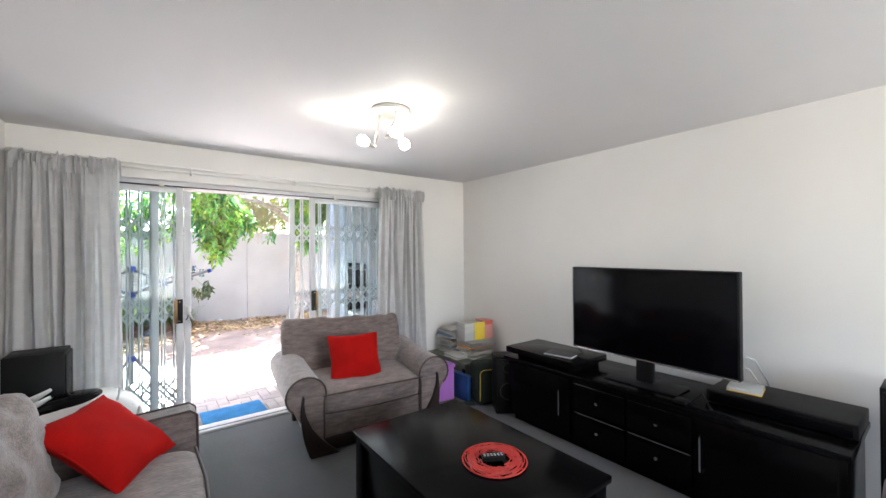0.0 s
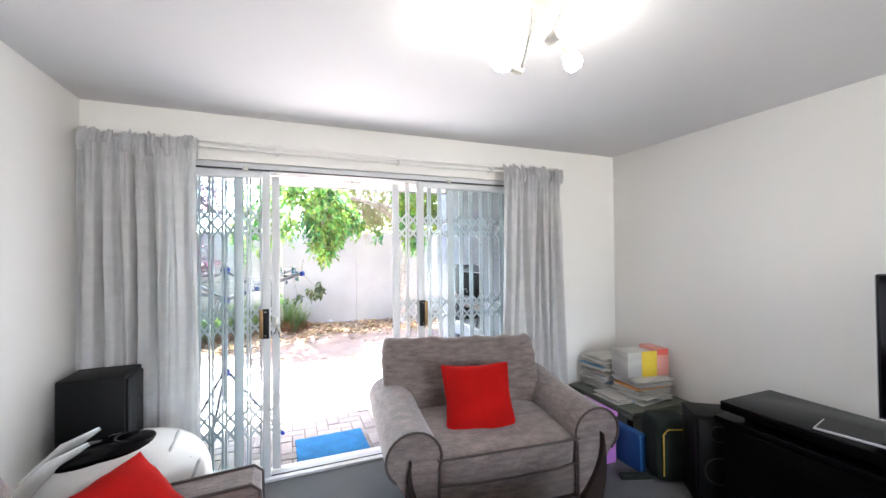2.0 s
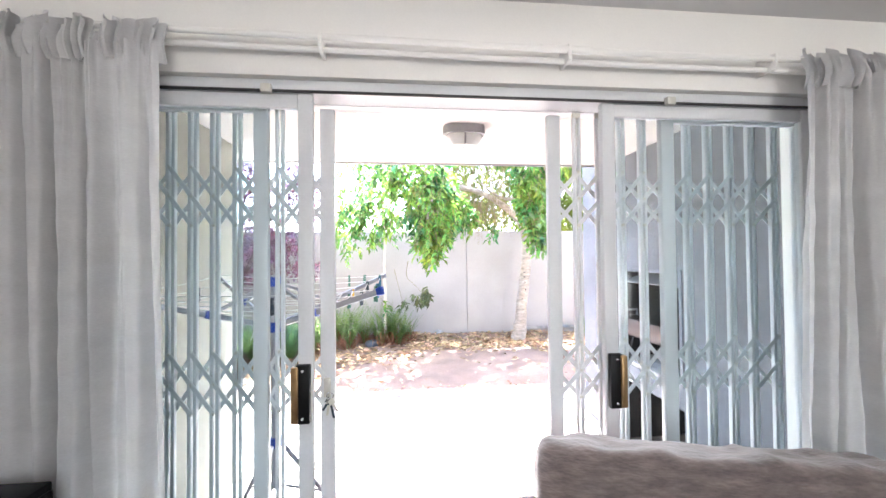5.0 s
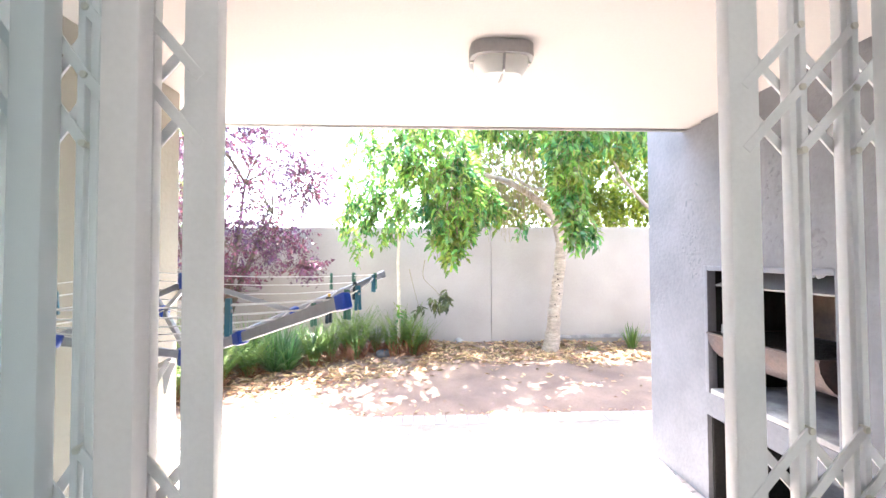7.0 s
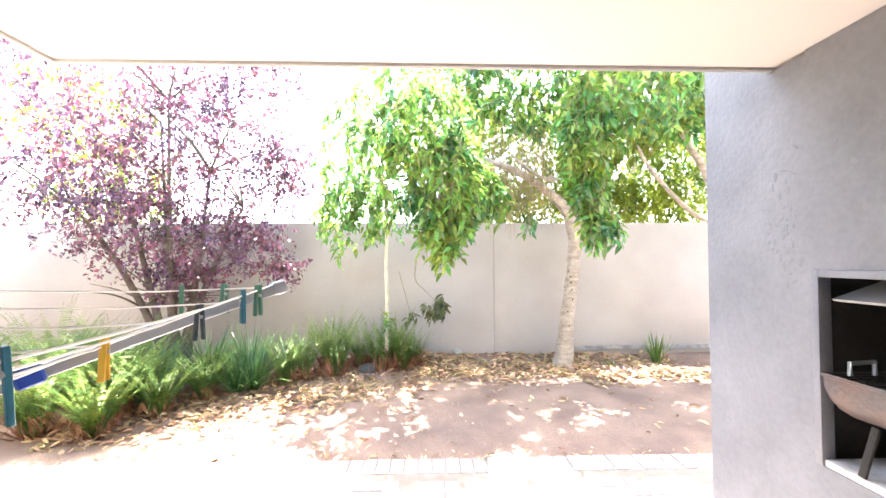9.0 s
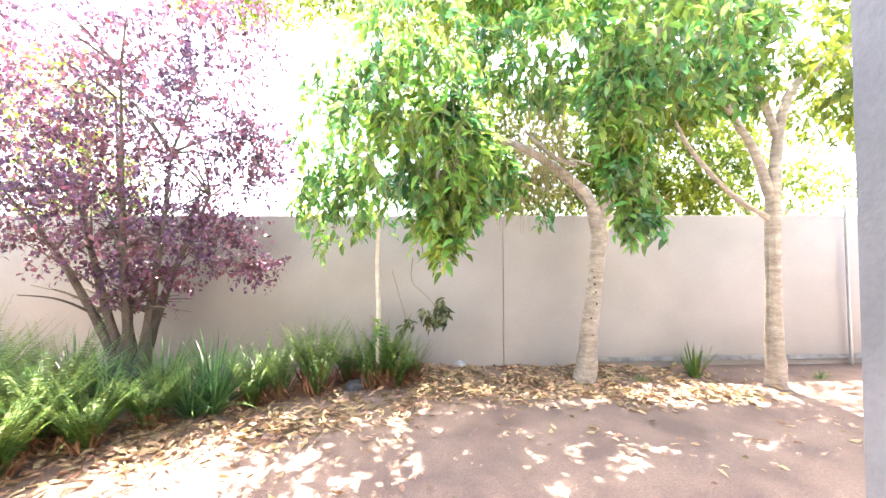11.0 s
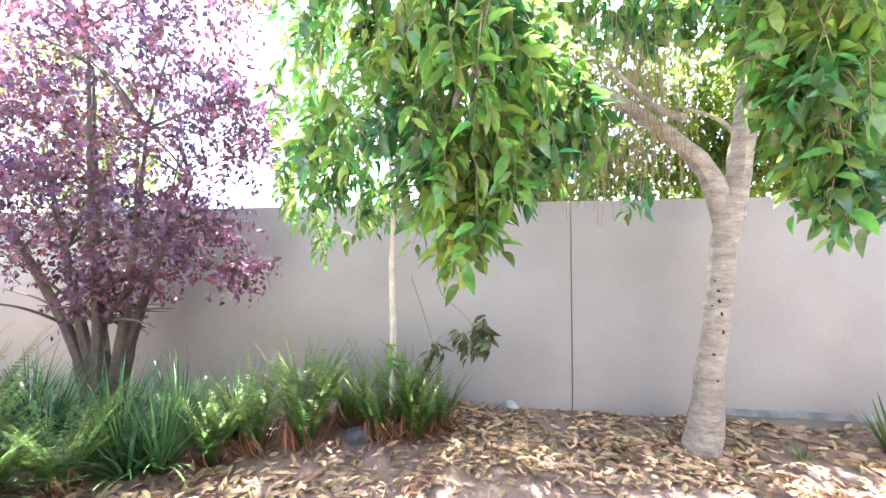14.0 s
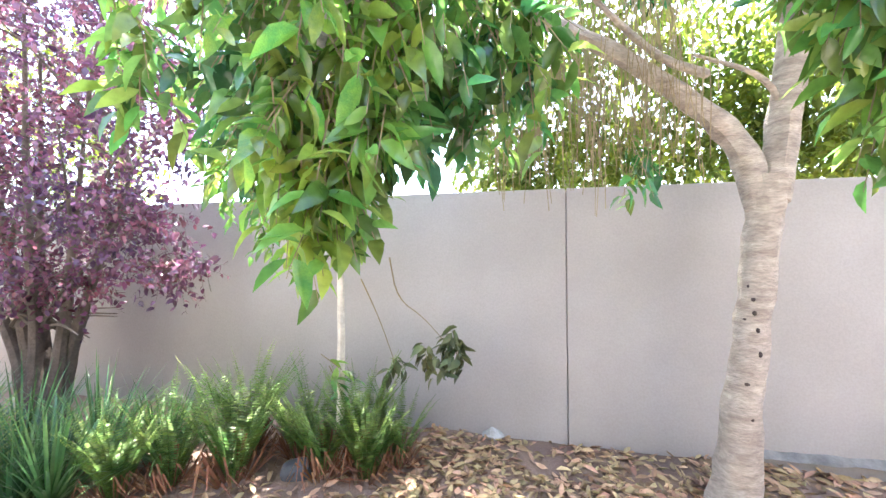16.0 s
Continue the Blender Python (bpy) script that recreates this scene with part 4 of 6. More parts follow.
def make_paper_stack(at, n, w, d, seed, label):
    rnd = random.Random(seed)
    st = thing("paper_stack", at, label, "paper stack", "stacks of papers")
    z = 0.0
    mats = [PAPER, PAPER, PAPER, PAPERBLUE, PAPER, PAPERORANGE, PAPER, PAPERGREEN, PAPER]
    for i in range(n):
        h = rnd.uniform(0.003, 0.011)
        o = part("magazine", box(-w / 2, w / 2, -d / 2, d / 2, 0, h, 0.0015, seg=1), mats[(i + seed) % len(mats)] if rnd.random() < 0.5 and i < n - 4 else PAPER, st)
        o.matrix_basis = pose(rnd.uniform(-0.028, 0.028), rnd.uniform(-0.025, 0.025), z, 0, 0, rnd.gauss(0, 8))
        z += h + 0.0006
    return z


zs = 0.361
make_paper_stack((2.87, 3.67, zs), 36, 0.24, 0.26, 4, "tall leaning stack of magazines and papers on the trunk")
hb = make_paper_stack((2.95, 3.34, zs), 22, 0.34, 0.25, 2, "stack of magazines and exercise books on the trunk")
make_paper_stack((2.73, 3.40, zs), 4, 0.20, 0.26, 3, "few loose papers on the trunk")
fl = thing("box_file", (2.96, 3.37, zs + hb), "yellow and red striped card box file full of papers", "box file", turn=-10)
part("file_body", box(-0.185, 0.04, -0.10, 0.10, 0.001, 0.195, 0.003), PAPER, fl)
part("file_panel", box(-0.06, 0.075, -0.104, -0.1005, 0.001, 0.20, 0.001), PAPERYEL, fl, "yellow card panel")
part("file_panel", box(0.0755, 0.185, -0.104, 0.10, 0.001, 0.21, 0.003), PAPERPINK, fl, "pink card panel")
part("file_tab", box(0.08, 0.18, -0.1065, -0.1045, 0.165, 0.21), PAPERRED, fl, "red tab")


# ---- patio ----
DX = 2.37  # face of the barbecue block
solo("ceiling_patio", box(-0.93, 3.30, 4.111, 5.96, 2.37, 2.62), SOFFIT, "smooth white concrete soffit over the patio", "soffit", "structure")
tr = box(-0.935, 2.40, 5.9605, 5.985, 2.355, 2.62, 0.003)
box(-0.955, -0.9305, 4.2, 5.985, 2.355, 2.62, 0.003, tr)
solo("trim_soffit", tr, TRIMGREY, "grey painted drip edge along the soffit", "edge trim", "structure")
solo("wall_patio_west", box(-0.93, -0.76, 4.111, 5.50, PATIO - 0.2, 2.369, 0.006), BEIGEWALL, "rough beige plaster side wall of the patio", "wall", "structure")


def make_braai():
    y0, y1, za, zb = 4.97, 5.80, 0.63, 1.42
    bm = box(DX, 3.30, 4.111, y0, PATIO - 0.2, 2.369)
    box(DX, 3.30, y1, 6.41, PATIO - 0.2, 2.354, 0, bm)
    box(DX, 3.30, 5.99, 6.41, 2.354, 3.1, 0, bm)
    box(DX, 3.30, y0, y1, 0.466, za - 0.02, 0, bm)
    box(DX, 3.30, y0, y1, zb, 2.369, 0, bm)
    box(3.02, 3.30, y0, y1, PATIO - 0.2, 0.466, 0, bm)
    box(3.02, 3.30, y0, y1, za - 0.02, zb, 0, bm)
    wall = solo("wall_braai", bm, PATIOWALL, "blue-grey plastered wall block with a built-in barbecue recess", "barbecue wall", "structure")
    br = thing("built_in_barbecue", (DX, 5.38, za), "built-in steel barbecue with a sooty fire tray", "barbecue")
    o = Vector((DX, 5.38, za))

    def b(name, x0, x1, ya, yb, z0, z1, mat, par=br, label="", bev=0.003):
        return part(name, box(x0 - o.x, x1 - o.x, ya - o.y, yb - o.y, z0 - o.z, z1 - o.z, bev), mat, par, label)
    t = 0.03
    b("frame_bar", DX - 0.008, DX + 0.05, y1 - t, y1, za - 0.018, zb, PAINTEDSTEEL)
    b("frame_bar", DX - 0.008, DX + 0.05, y0, y0 + t, za - 0.018, zb, PAINTEDSTEEL)
    b("frame_bar", DX - 0.008, DX + 0.05, y0 + t, y1 - t, zb - t, zb, PAINTEDSTEEL)
    b("soot_lining", DX + 0.055, 3.018, y1 - 0.012, y1 - 0.001, za, zb - 0.002, SOOT, label="soot-blackened side lining")
    b("soot_lining", DX + 0.055, 3.018, y0 + 0.001, y0 + 0.012, za, zb - 0.002, FIREBRICK)
    b("back_lining", 3.0, 3.019, y0 + 0.013, y1 - 0.013, za, zb - 0.002, FIREBRICK, label="heat-stained brown back lining")
    b("ash_slab", DX + 0.0, 2.999, y0 + 0.031, y1 - 0.031, za - 0.0195, za + 0.012, ASH, label="ash-covered pale stone slab", bev=0.006)
    hood = extrude_profile([(0.05, zb - o.z - 0.035), (0.05, zb - o.z - 0.045), (0.30, zb - o.z - 0.13), (0.31, zb - o.z - 0.12)], y0 + 0.04 - o.y, y1 - 0.04 - o.y)
    for v in hood.verts:
        v.co.x = 0.35 - v.co.x
    bmesh.ops.recalc_face_normals(hood, faces=hood.faces)
    part("smoke_flap", hood, GREYCAST, br, "sloping grey steel smoke flap")
    # half-drum fire tray
    prof = []
    for i in range(13):
        a = math.pi + math.pi * i / 12
        prof.append((0.20 + 0.245 * math.cos(a), 0.37 + 0.20 * math.sin(a)))
    tray_o = prof + [(x * 0.96 + 0.008, z + 0.006) for x, z in reversed(prof)]
    tray = part("fire_tray", extrude_profile(tray_o, -0.33, 0.345), RUST, br, "rusty half-drum fire tray")
    for ya in (-0.335, 0.34):
        part("tray_end", extrude_profile(prof, ya, ya + 0.006), RUST, tray)
    part("tray_rim", tube([(-0.045, -0.335, 0.372), (0.445, -0.335, 0.372), (0.445, 0.347, 0.372), (-0.045, 0.347, 0.372), (-0.045, -0.335, 0.372)], 0.007, 6), RUST, tray)
    gb = bmesh.new()
    for i in range(22):
        y = -0.32 + i * 0.0305
        tube([(-0.04, y, 0.376), (0.44, y, 0.376)], 0.003, 5, gb)
    for x in (0.05, 0.2, 0.35):
        tube([(x, -0.33, 0.371), (x, 0.34, 0.371)], 0.003, 5, gb)
    part("grill_grid", gb, SOOT, tray, "black wire grill grid")
    cb_ = bmesh.new()
    rnd = random.Random(2)
    for i in range(70):
        softbox((0.05, 0.04, 0.03), 3, 1, pose(rnd.uniform(0.0, 0.40), rnd.uniform(-0.30, 0.31), 0.335 + rnd.uniform(0, 0.02), rnd.uniform(0, 90), rnd.uniform(0, 90), rnd.uniform(0, 90)), cb_)
    part("charcoal", cb_, SOOT, tray, "heap of black charcoal")
    part("tray_handle", tube([(0.02, 0.30, 0.378), (0.02, 0.30, 0.425), (0.12, 0.30, 0.43), (0.12, 0.30, 0.378)], 0.009, 8), STEEL, tray)
    for y in (-0.22, 0.24):
        part("tray_leg", bar((0.05, y, 0.20), (0.0, y + 0.01, 0.013), 0.03, 0.012), SOOT, tray)
        part("tray_leg", bar((0.35, y, 0.20), (0.40, y + 0.01, 0.013), 0.03, 0.012), SOOT, tray)
    return wall


make_braai()
for y, z, w_, h_, sd in ((5.92, 1.60, 0.13, 0.42, 1), (5.30, 1.85, 0.40, 0.34, 2), (5.15, 1.55, 0.30, 0.22, 3)):
    bm = bmesh.new()
    rnd_s = random.Random(sd)
    for _ in range(46):
        yy, zz = y + rnd_s.gauss(0, w_ / 3), z + rnd_s.gauss(0, h_ / 3)
        softbox((0.004, rnd_s.uniform(0.012, 0.05), rnd_s.uniform(0.008, 0.03)), 2.5, 1, pose(DX - 0.0005, yy, zz, rnd_s.uniform(0, 180)), bm)
    tagged(solo("plaster_scar", bm, PATIOWALL, "rough flaking patch in the grey plaster", "plaster patch"), kind="structure")
# far side of the firewood niche, lined in the same black as the barbecue
solo("wood_store_lining", box(2.40, 3.018, 5.787, 5.799, PATIO, 0.465), SOOT, "dark wall inside the firewood niche", "niche wall", "structure")


def make_bulkhead():
    l = thing("bulkhead_light", (0.885, 5.0, 2.37), "grey oval bulkhead light with ribbed frosted glass", "outdoor light")

    def oval(rx, ry, z0, z1, top=1.0):
        bm = bmesh.new()
        rings = []
        for f in range(5):
            g = f / 4
            s = 1 - (1 - top) * (g ** 2.2)
            rings.append([bm.verts.new((s * rx * math.copysign(abs(math.cos(a)) ** 0.6, math.cos(a)), s * ry * math.copysign(abs(math.sin(a)) ** 0.6, math.sin(a)), z0 + (z1 - z0) * g)) for a in [2 * math.pi * k / 32 for k in range(32)]])
        for a, b in zip(rings, rings[1:]):
            for k in range(32):
                bm.faces.new((a[k], a[(k + 1) % 32], b[(k + 1) % 32], b[k]))
        bm.faces.new(rings[0])
        bm.faces.new(rings[-1][::-1])
        bmesh.ops.recalc_face_normals(bm, faces=bm.faces)
        return bm
    part("housing", oval(0.135, 0.09, 0.0, -0.055), GREYCAST, l)
    part("lens", oval(0.116, 0.074, -0.0555, -0.125, 0.72), OPAL, l, "ribbed frosted glass cover")
    part("guard", tube([(0, -0.08, -0.055), (0, -0.066, -0.116), (0, 0, -0.131), (0, 0.066, -0.116), (0, 0.08, -0.055)], 0.006, 8), GREYCAST, l)
    for s in (-1, 1):
        part("screw", lathe([(0, -0.05), (0.008, -0.05), (0.008, -0.044), (0, -0.044)], pose(s * 0.124, 0, -0.01), 8), NICKEL, l)


make_bulkhead()

mat = thing("door_mat", (0.63, 4.42, PATIO + 0.006), "flat bright blue doormat on the brick paving", "door mat", turn=2)
part("mat_surface", sheet(24, 16, lambda u, v: Vector(((u - 0.5) * 0.56, (v - 0.5) * 0.40, 0.014 + 0.003 * noise.noise(Vector((u * 9, v * 7, 1)))))), MATBLUE, mat)
part("mat_backing", box(-0.283, 0.283, -0.203, 0.203, 0, 0.011, 0.003), MATBLUE, mat)


# ---- rotary clothes dryer on the patio ----
def make_dryer():
    bx_, by_ = -0.195, 4.66
    d = thing("clothes_dryer", (bx_, by_, PATIO), "folding aluminium clothes dryer with blue joints and cords", "clothes dryer")

    def P(x, y, z):
        return Vector((x - bx_, y - by_, z - PATIO))
    part("pole", tube([P(bx_, by_, 0.32), P(bx_, by_, 1.44)], 0.019, 12), ALUBARE, d)
    for z, h in ((1.405, 0.05), (1.165, 0.05), (0.56, 0.05)):
        part("joint", lathe([(0.02, -h / 2), (0.034, -h / 2), (0.036, 0), (0.034, h / 2), (0.02, h / 2)], Matrix.Translation(P(bx_, by_, z)), 14), BLUEPL, d, "blue plastic joint")
    for a in (20, 140, 260):
        c, s = math.cos(radians(a)), math.sin(radians(a))
        leg = part("leg", tube([(0.03 * c, 0.03 * s, 0.64), (0.46 * c, 0.46 * s, 0.014)], 0.012, 8), ALUBARE, d)
        part("leg_brace", tube([(0.02 * c, 0.02 * s, 0.42), (0.24 * c, 0.24 * s, 0.33)], 0.007, 8), ALUBARE, leg)
        part("leg_cap", tube([(0.445 * c, 0.445 * s, 0.034), (0.467 * c, 0.467 * s, 0.0)], 0.015, 8), BLUEPL, leg)
    tips = [P(0.347, 5.248, 1.395), P(0.39, 4.175, 1.385), P(-0.70, 4.16, 1.39), P(-0.739, 5.2, 1.418)]
    low, top = P(bx_, by_, 1.165), P(bx_, by_, 1.405)
    for t in tips:
        dirn = (t - low).normalized()
        arm = part("arm", bar(low + dirn * 0.03, t, 0.014, 0.026), ALUBARE, d)
        part("arm_cap", bar(t - dirn * 0.012, t + dirn * 0.02, 0.022, 0.034), BLUEPL if t is not tips[0] else ALUBARE, arm)
        mid = low.lerp(t, 0.44)
        part("strut", bar(top + (mid - top).normalized() * 0.03, mid, 0.008, 0.018), ALUBARE, arm)
        part("strut_joint", bar(mid - dirn * 0.02, mid + dirn * 0.02, 0.03, 0.036), BLUEPL, arm)
    for k in range(5):
        f = 0.42 + 0.135 * k
        q = [low.lerp(t, f) + Vector((0, 0, 0.012)) for t in tips]
        for a, b in zip(q, q[1:] + q[:1]):
            m = (a + b) / 2 - Vector((0, 0, 0.018))
            part("cord", tube([a, a.lerp(m, 0.5) - Vector((0, 0, 0.005)), m, b.lerp(m, 0.5) - Vector((0, 0, 0.005)), b], 0.0022, 5), CORD, d)
    for k, (dx, dy, ln) in enumerate(((-0.05, -0.03, 0.14), (-0.02, -0.05, 0.10), (-0.07, 0.02, 0.08))):
        part("torn_tie", tube([low + Vector((dx, dy, -0.01)), low + Vector((dx * 1.5 - 0.01, dy, -ln * 0.5)), low + Vector((dx * 1.9, dy * 1.2, -ln))], [0.008, 0.011, 0.003], 5, flat=0.25), CORD, d, "torn white plastic tie")
    # pegs left on the cords
    rnd = random.Random(8)
    mats = [GREENPEG, TEALPEG, DARKPEG, YELLOWPEG, TEALPEG, DARKPEG, GREENPEG]
    spots = [(tips[0], tips[1], k, f) for k, f in ((4, 0.05), (4, 0.13), (3, 0.10), (2, 0.22), (4, 0.62), (3, 0.70), (4, 0.82), (2, 0.55))] + [(tips[1], tips[2], k, f) for k, f in ((4, 0.2), (3, 0.4))] + [(tips[2], tips[3], 3, f) for f in (0.3, 0.5, 0.6)] + [(tips[3], tips[0], 4, f) for f in (0.8, 0.9)]
    for i, (ta, tb_, k, f) in enumerate(spots):
        g = 0.42 + 0.135 * k
        p = low.lerp(ta, g).lerp(low.lerp(tb_, g), f) + Vector((0, 0, 0.012 - 0.018 * 4 * f * (1 - f) * 0.9))
        w = p + Vector((bx_, by_, PATIO))
        peg = thing("clothes_peg", tuple(w), ("green", "teal", "dark", "yellow", "teal", "dark", "green")[i % 7] + " plastic clothes peg clipped on a dryer cord", "clothes peg", "clothes pegs", turn=rnd.uniform(-40, 40))
        for s in (-1, 1):
            part("peg_jaw", bar((0, s * 0.004, 0.014), (0, s * 0.009, -0.062), 0.010, 0.006, up=(0, 1, 0)), mats[i % 7], peg)
        part("peg_spring", tube([(-0.007, 0, -0.012), (0.007, 0, -0.012)], 0.004, 6), STEEL, peg)
    return d


make_dryer()


# ---- garden setting ----
def ground_height(x, y):
    bed = 0.05 * max(0.0, min(1.0, (y - 8.6 - 0.45 * x) / 1.2))
    edge = min(1.0, max(0.0, (y - 7.22) / 0.4))
    return PATIO - 0.007 + edge * (0.02 * noise.noise(Vector((x * 1.1, y * 1.1, 0))) + 0.010 * noise.noise(Vector((x * 4, y * 4, 3))) + bed + 0.01 * max(0, x - 2.5))


solo("ground", box(-150, 150, -120, 180, -0.45, -0.32), EARTH, "dry bare ground around the house", "ground", "structure")
bm = sheet(150, 36, lambda u, v: Vector((-9 + 18 * u, 7.10 + 3.40 * v, ground_height(-9 + 18 * u, 7.10 + 3.40 * v))))
solo("ground_garden", bm, SOIL, "bare brown trampled garden soil under the trees", "soil", "structure")
solo("ground_bed", box(-9, 9, 4.112, 7.27, -0.31, PATIO - 0.012), SAND, "sandy bed under the brick paving", "sand bed", "structure")
JX = 1.765
wb = box(-8.8, JX - 0.0045, 10.40, 10.58, -0.3, 2.045, 0.006)
box(JX + 0.0045, 8.8, 10.40, 10.58, -0.3, 2.045, 0.006, wb)
box(JX - 0.1, JX + 0.1, 10.43, 10.57, -0.3, 2.03, 0, wb)
solo("wall_garden", wb, GARDENWALL, "plain grey-beige plastered garden boundary wall with a joint", "garden wall", "structure")
solo("wall_garden_west", box(-9.0, -8.801, 4.1, 10.6, -0.3, 2.0), GARDENWALL, "plain grey-beige plastered garden wall", "garden wall", "structure")
solo("wall_garden_east", box(8.801, 9.0, 4.1, 10.6, -0.3, 2.0), GARDENWALL, "plain grey-beige plastered garden wall", "garden wall", "structure")
solo("wall_house_west", box(-9.0, -1.031, 3.87, 4.11, -0.3, 2.65), BEIGEWALL, "beige plastered outer wall of the house", "house wall", "structure")
solo("wall_house_east", box(3.421, 9.0, 3.87, 4.11, -0.3, 2.65), BEIGEWALL, "beige plastered outer wall of the house", "house wall", "structure")
# unseen upper wall, added to block the sky above the house
solo("wall_sky_block", box(-9.0, 9.0, 3.87, 4.11, 2.651, 5.2), BEIGEWALL, "unseen beige upper wall, added to block the sky", "house wall", "structure")
bm = sheet(80, 1, lambda u, v: Vector((2.9 + 5.6 * u, 10.398 - v * (0.05 + 0.03 * noise.noise(Vector((u * 30, 0, 0)))), 0.05 + 0.03 * u - 0.05 * v + 0.012 * noise.noise(Vector((u * 40, v, 5))))))
bmesh.ops.solidify(bm, geom=bm.faces[:], thickness=0.09)
solo("trim_footing", bm, ASH, "rough pale mortar footing along the wall base", "footing", "structure")
pole = thing("metal_pole", (6.62, 10.30, -0.05), "thin white metal pole against the garden wall", "pole")
part("pole_tube", tube([(0, 0, 0), (-0.02, 0, 2.2)], 0.025, 10), ALUBARE, pole)
bm = lathe([(0, 0.0), (0.055, 0.0), (0.06, 0.02), (0.035, 0.05), (0.012, 0.075), (0, 0.08)], pose(0, 0, 0), 9)
for v in bm.verts:
    v.co.x *= 1.6
    v.co.z += 0.02 * noise.noise(v.co * 30)
bm.transform(Matrix.Translation((1.16, 10.36, -0.04)))
solo("mortar_lump", bm, ASH, "pale crumbled mortar lump at the wall foot", "mortar lump")


# ---- plants: shared shapes ----
def leaf_shape(w, droop, fold, rows=(0.0, 0.22, 0.5, 0.78, 1.0), widths=(0.05, 0.75, 1.0, 0.62, 0.0)):
    """A pointed leaf one unit long along y: a midrib with a fold and a droop."""
    v, f = [], []
    for y, k in zip(rows, widths):
        z = -droop * y * y
        if k == 0:
            v.append((0, y, z))
        else:
            v += [(-w / 2 * k, y, z + fold * k), (0, y, z), (w / 2 * k, y, z + fold * k)]
    for r in range(len(rows) - 2):
        a = r * 3
        f += [(a, a + 1, a + 4, a + 3), (a + 1, a + 2, a + 5, a + 4)]
    a = (len(rows) - 2) * 3
    f += [(a, a + 1, a + 3), (a + 1, a + 2, a + 3)]
    return np.array(v, float), f


def axes(forward, spin):
    """3x3 whose y axis is forward and whose z axis is upward, rolled by spin."""
    y = np.array(forward, float)
    y /= np.linalg.norm(y) + 1e-9
    up = np.array((0.02, 0.01, 1.0))
    x = np.cross(y, up)
    n = np.linalg.norm(x)
    x = x / n if n > 1e-3 else np.array((1.0, 0, 0))
    z = np.cross(x, y)
    c, s = math.cos(spin), math.sin(spin)
    return np.stack((x * c + z * s, y, z * c - x * s), axis=1)


BIG = [leaf_shape(0.42, 0.45, 0.08), leaf_shape(0.46, 0.6, 0.11), leaf_shape(0.37, 0.30, 0.06)]
SMALL = [leaf_shape(0.55, 0.2, 0.06, (0, 0.35, 0.75, 1), (0.05, 1, 0.7, 0)), leaf_shape(0.62, 0.35, 0.1, (0, 0.35, 0.75, 1), (0.05, 1, 0.7, 0))]
FAR = [leaf_shape(0.5, 0.2, 0.06, (0, 0.5, 1), (0.05, 1, 0)), leaf_shape(0.42, 0.4, 0.1, (0, 0.5, 1), (0.05, 1, 0))]
LIT = [leaf_shape(0.38, 0.25, 0.10, (0, 0.35, 0.75, 1), (0.05, 1, 0.7, 0)), leaf_shape(0.34, -0.2, 0.14, (0, 0.35, 0.75, 1), (0.05, 1, 0.7, 0)), leaf_shape(0.42, 0.05, -0.08, (0, 0.35, 0.75, 1), (0.05, 1, 0.7, 0))]


def spray(rnd, blobs, twigs, leaves, size, down, nshapes, twig_len=0.32, shell=0.45):
    """Leaf placings on drooping twigs that fill ellipsoids (centre, radii, share), and the twigs' own lines."""
    out, lines = [], []
    total = sum(b[2] for b in blobs)
    for c, r, share in blobs:
        c = np.array(c)
        for _ in range(int(twigs * share / total)):
            d = np.array([rnd.gauss(0, 1) for _ in range(3)])
            d /= np.linalg.norm(d)
            rad = rnd.uniform(shell, 1.0) ** 0.6
            p = c + d * np.array(r) * rad
            lean = d * 0.5 + np.array((rnd.uniform(-0.4, 0.4), rnd.uniform(-0.4, 0.4), -down))
            lean /= np.linalg.norm(lean)
            ln = twig_len * rnd.uniform(0.6, 1.3)
            start = p - lean * ln * 0.5
            lines.append((start, lean, ln))
            for k in range(leaves):
                f = (k + rnd.uniform(0, 0.6)) / leaves
                q = start + lean * ln * f + np.array((0, 0, -0.10 * ln * f * f))
                side = np.cross(lean, (rnd.gauss(0, 1), rnd.gauss(0, 1), rnd.gauss(0, 0.5)))
                side /= np.linalg.norm(side) + 1e-6
                fw = lean * rnd.uniform(0.1, 0.45) + side * rnd.uniform(0.5, 1.0) + np.array((0, 0, -down * rnd.uniform(-0.15, 0.55)))
                s = size * rnd.uniform(0.6, 1.2)
                out.append((rnd.randrange(nshapes), axes(fw, rnd.gauss(0, 0.6)) * s, q))
    return out, lines


def twig_mesh(lines, r=0.004):
    bm = bmesh.new()
    for p, d, ln in lines:
        e = p + d * ln + np.array((0, 0, -0.10 * ln))
        tube([tuple(p - d * ln * 0.3), tuple(p + d * ln * 0.5), tuple(e)], [r, r * 0.7, r * 0.3], 3, bm, caps=False)
    return bm


def crown(name, shapes, placings, material, parent, label):
    o = Vector(parent.matrix_basis.translation)
    off = np.array(o)
    me = scatter_mesh(name, shapes, [(k, r, at - off) for k, r, at in placings], material)
    ob = new(name, me)
    ob.parent = parent
    return tagged(ob, label, kind="stuff")


def limb(parent, name, pts, radii, material, label="", n=10, rough=0.25):
    o = parent.matrix_basis.translation
    # smooth the line by midpoint subdivision
    P = [Vector(p) - o for p in pts]
    R = list(radii)
    for _ in range(2):
        q, s = [P[0]], [R[0]]
        for a, b, ra, rb in zip(P, P[1:], R, R[1:]):
            q += [a.lerp(b, 0.25), a.lerp(b, 0.75)]
            s += [ra * 0.75 + rb * 0.25, ra * 0.25 + rb * 0.75]
        P, R = q + [P[-1]], s + [R[-1]]
    return part(name, tube(P, R, n, rough=rough), material, parent, label)


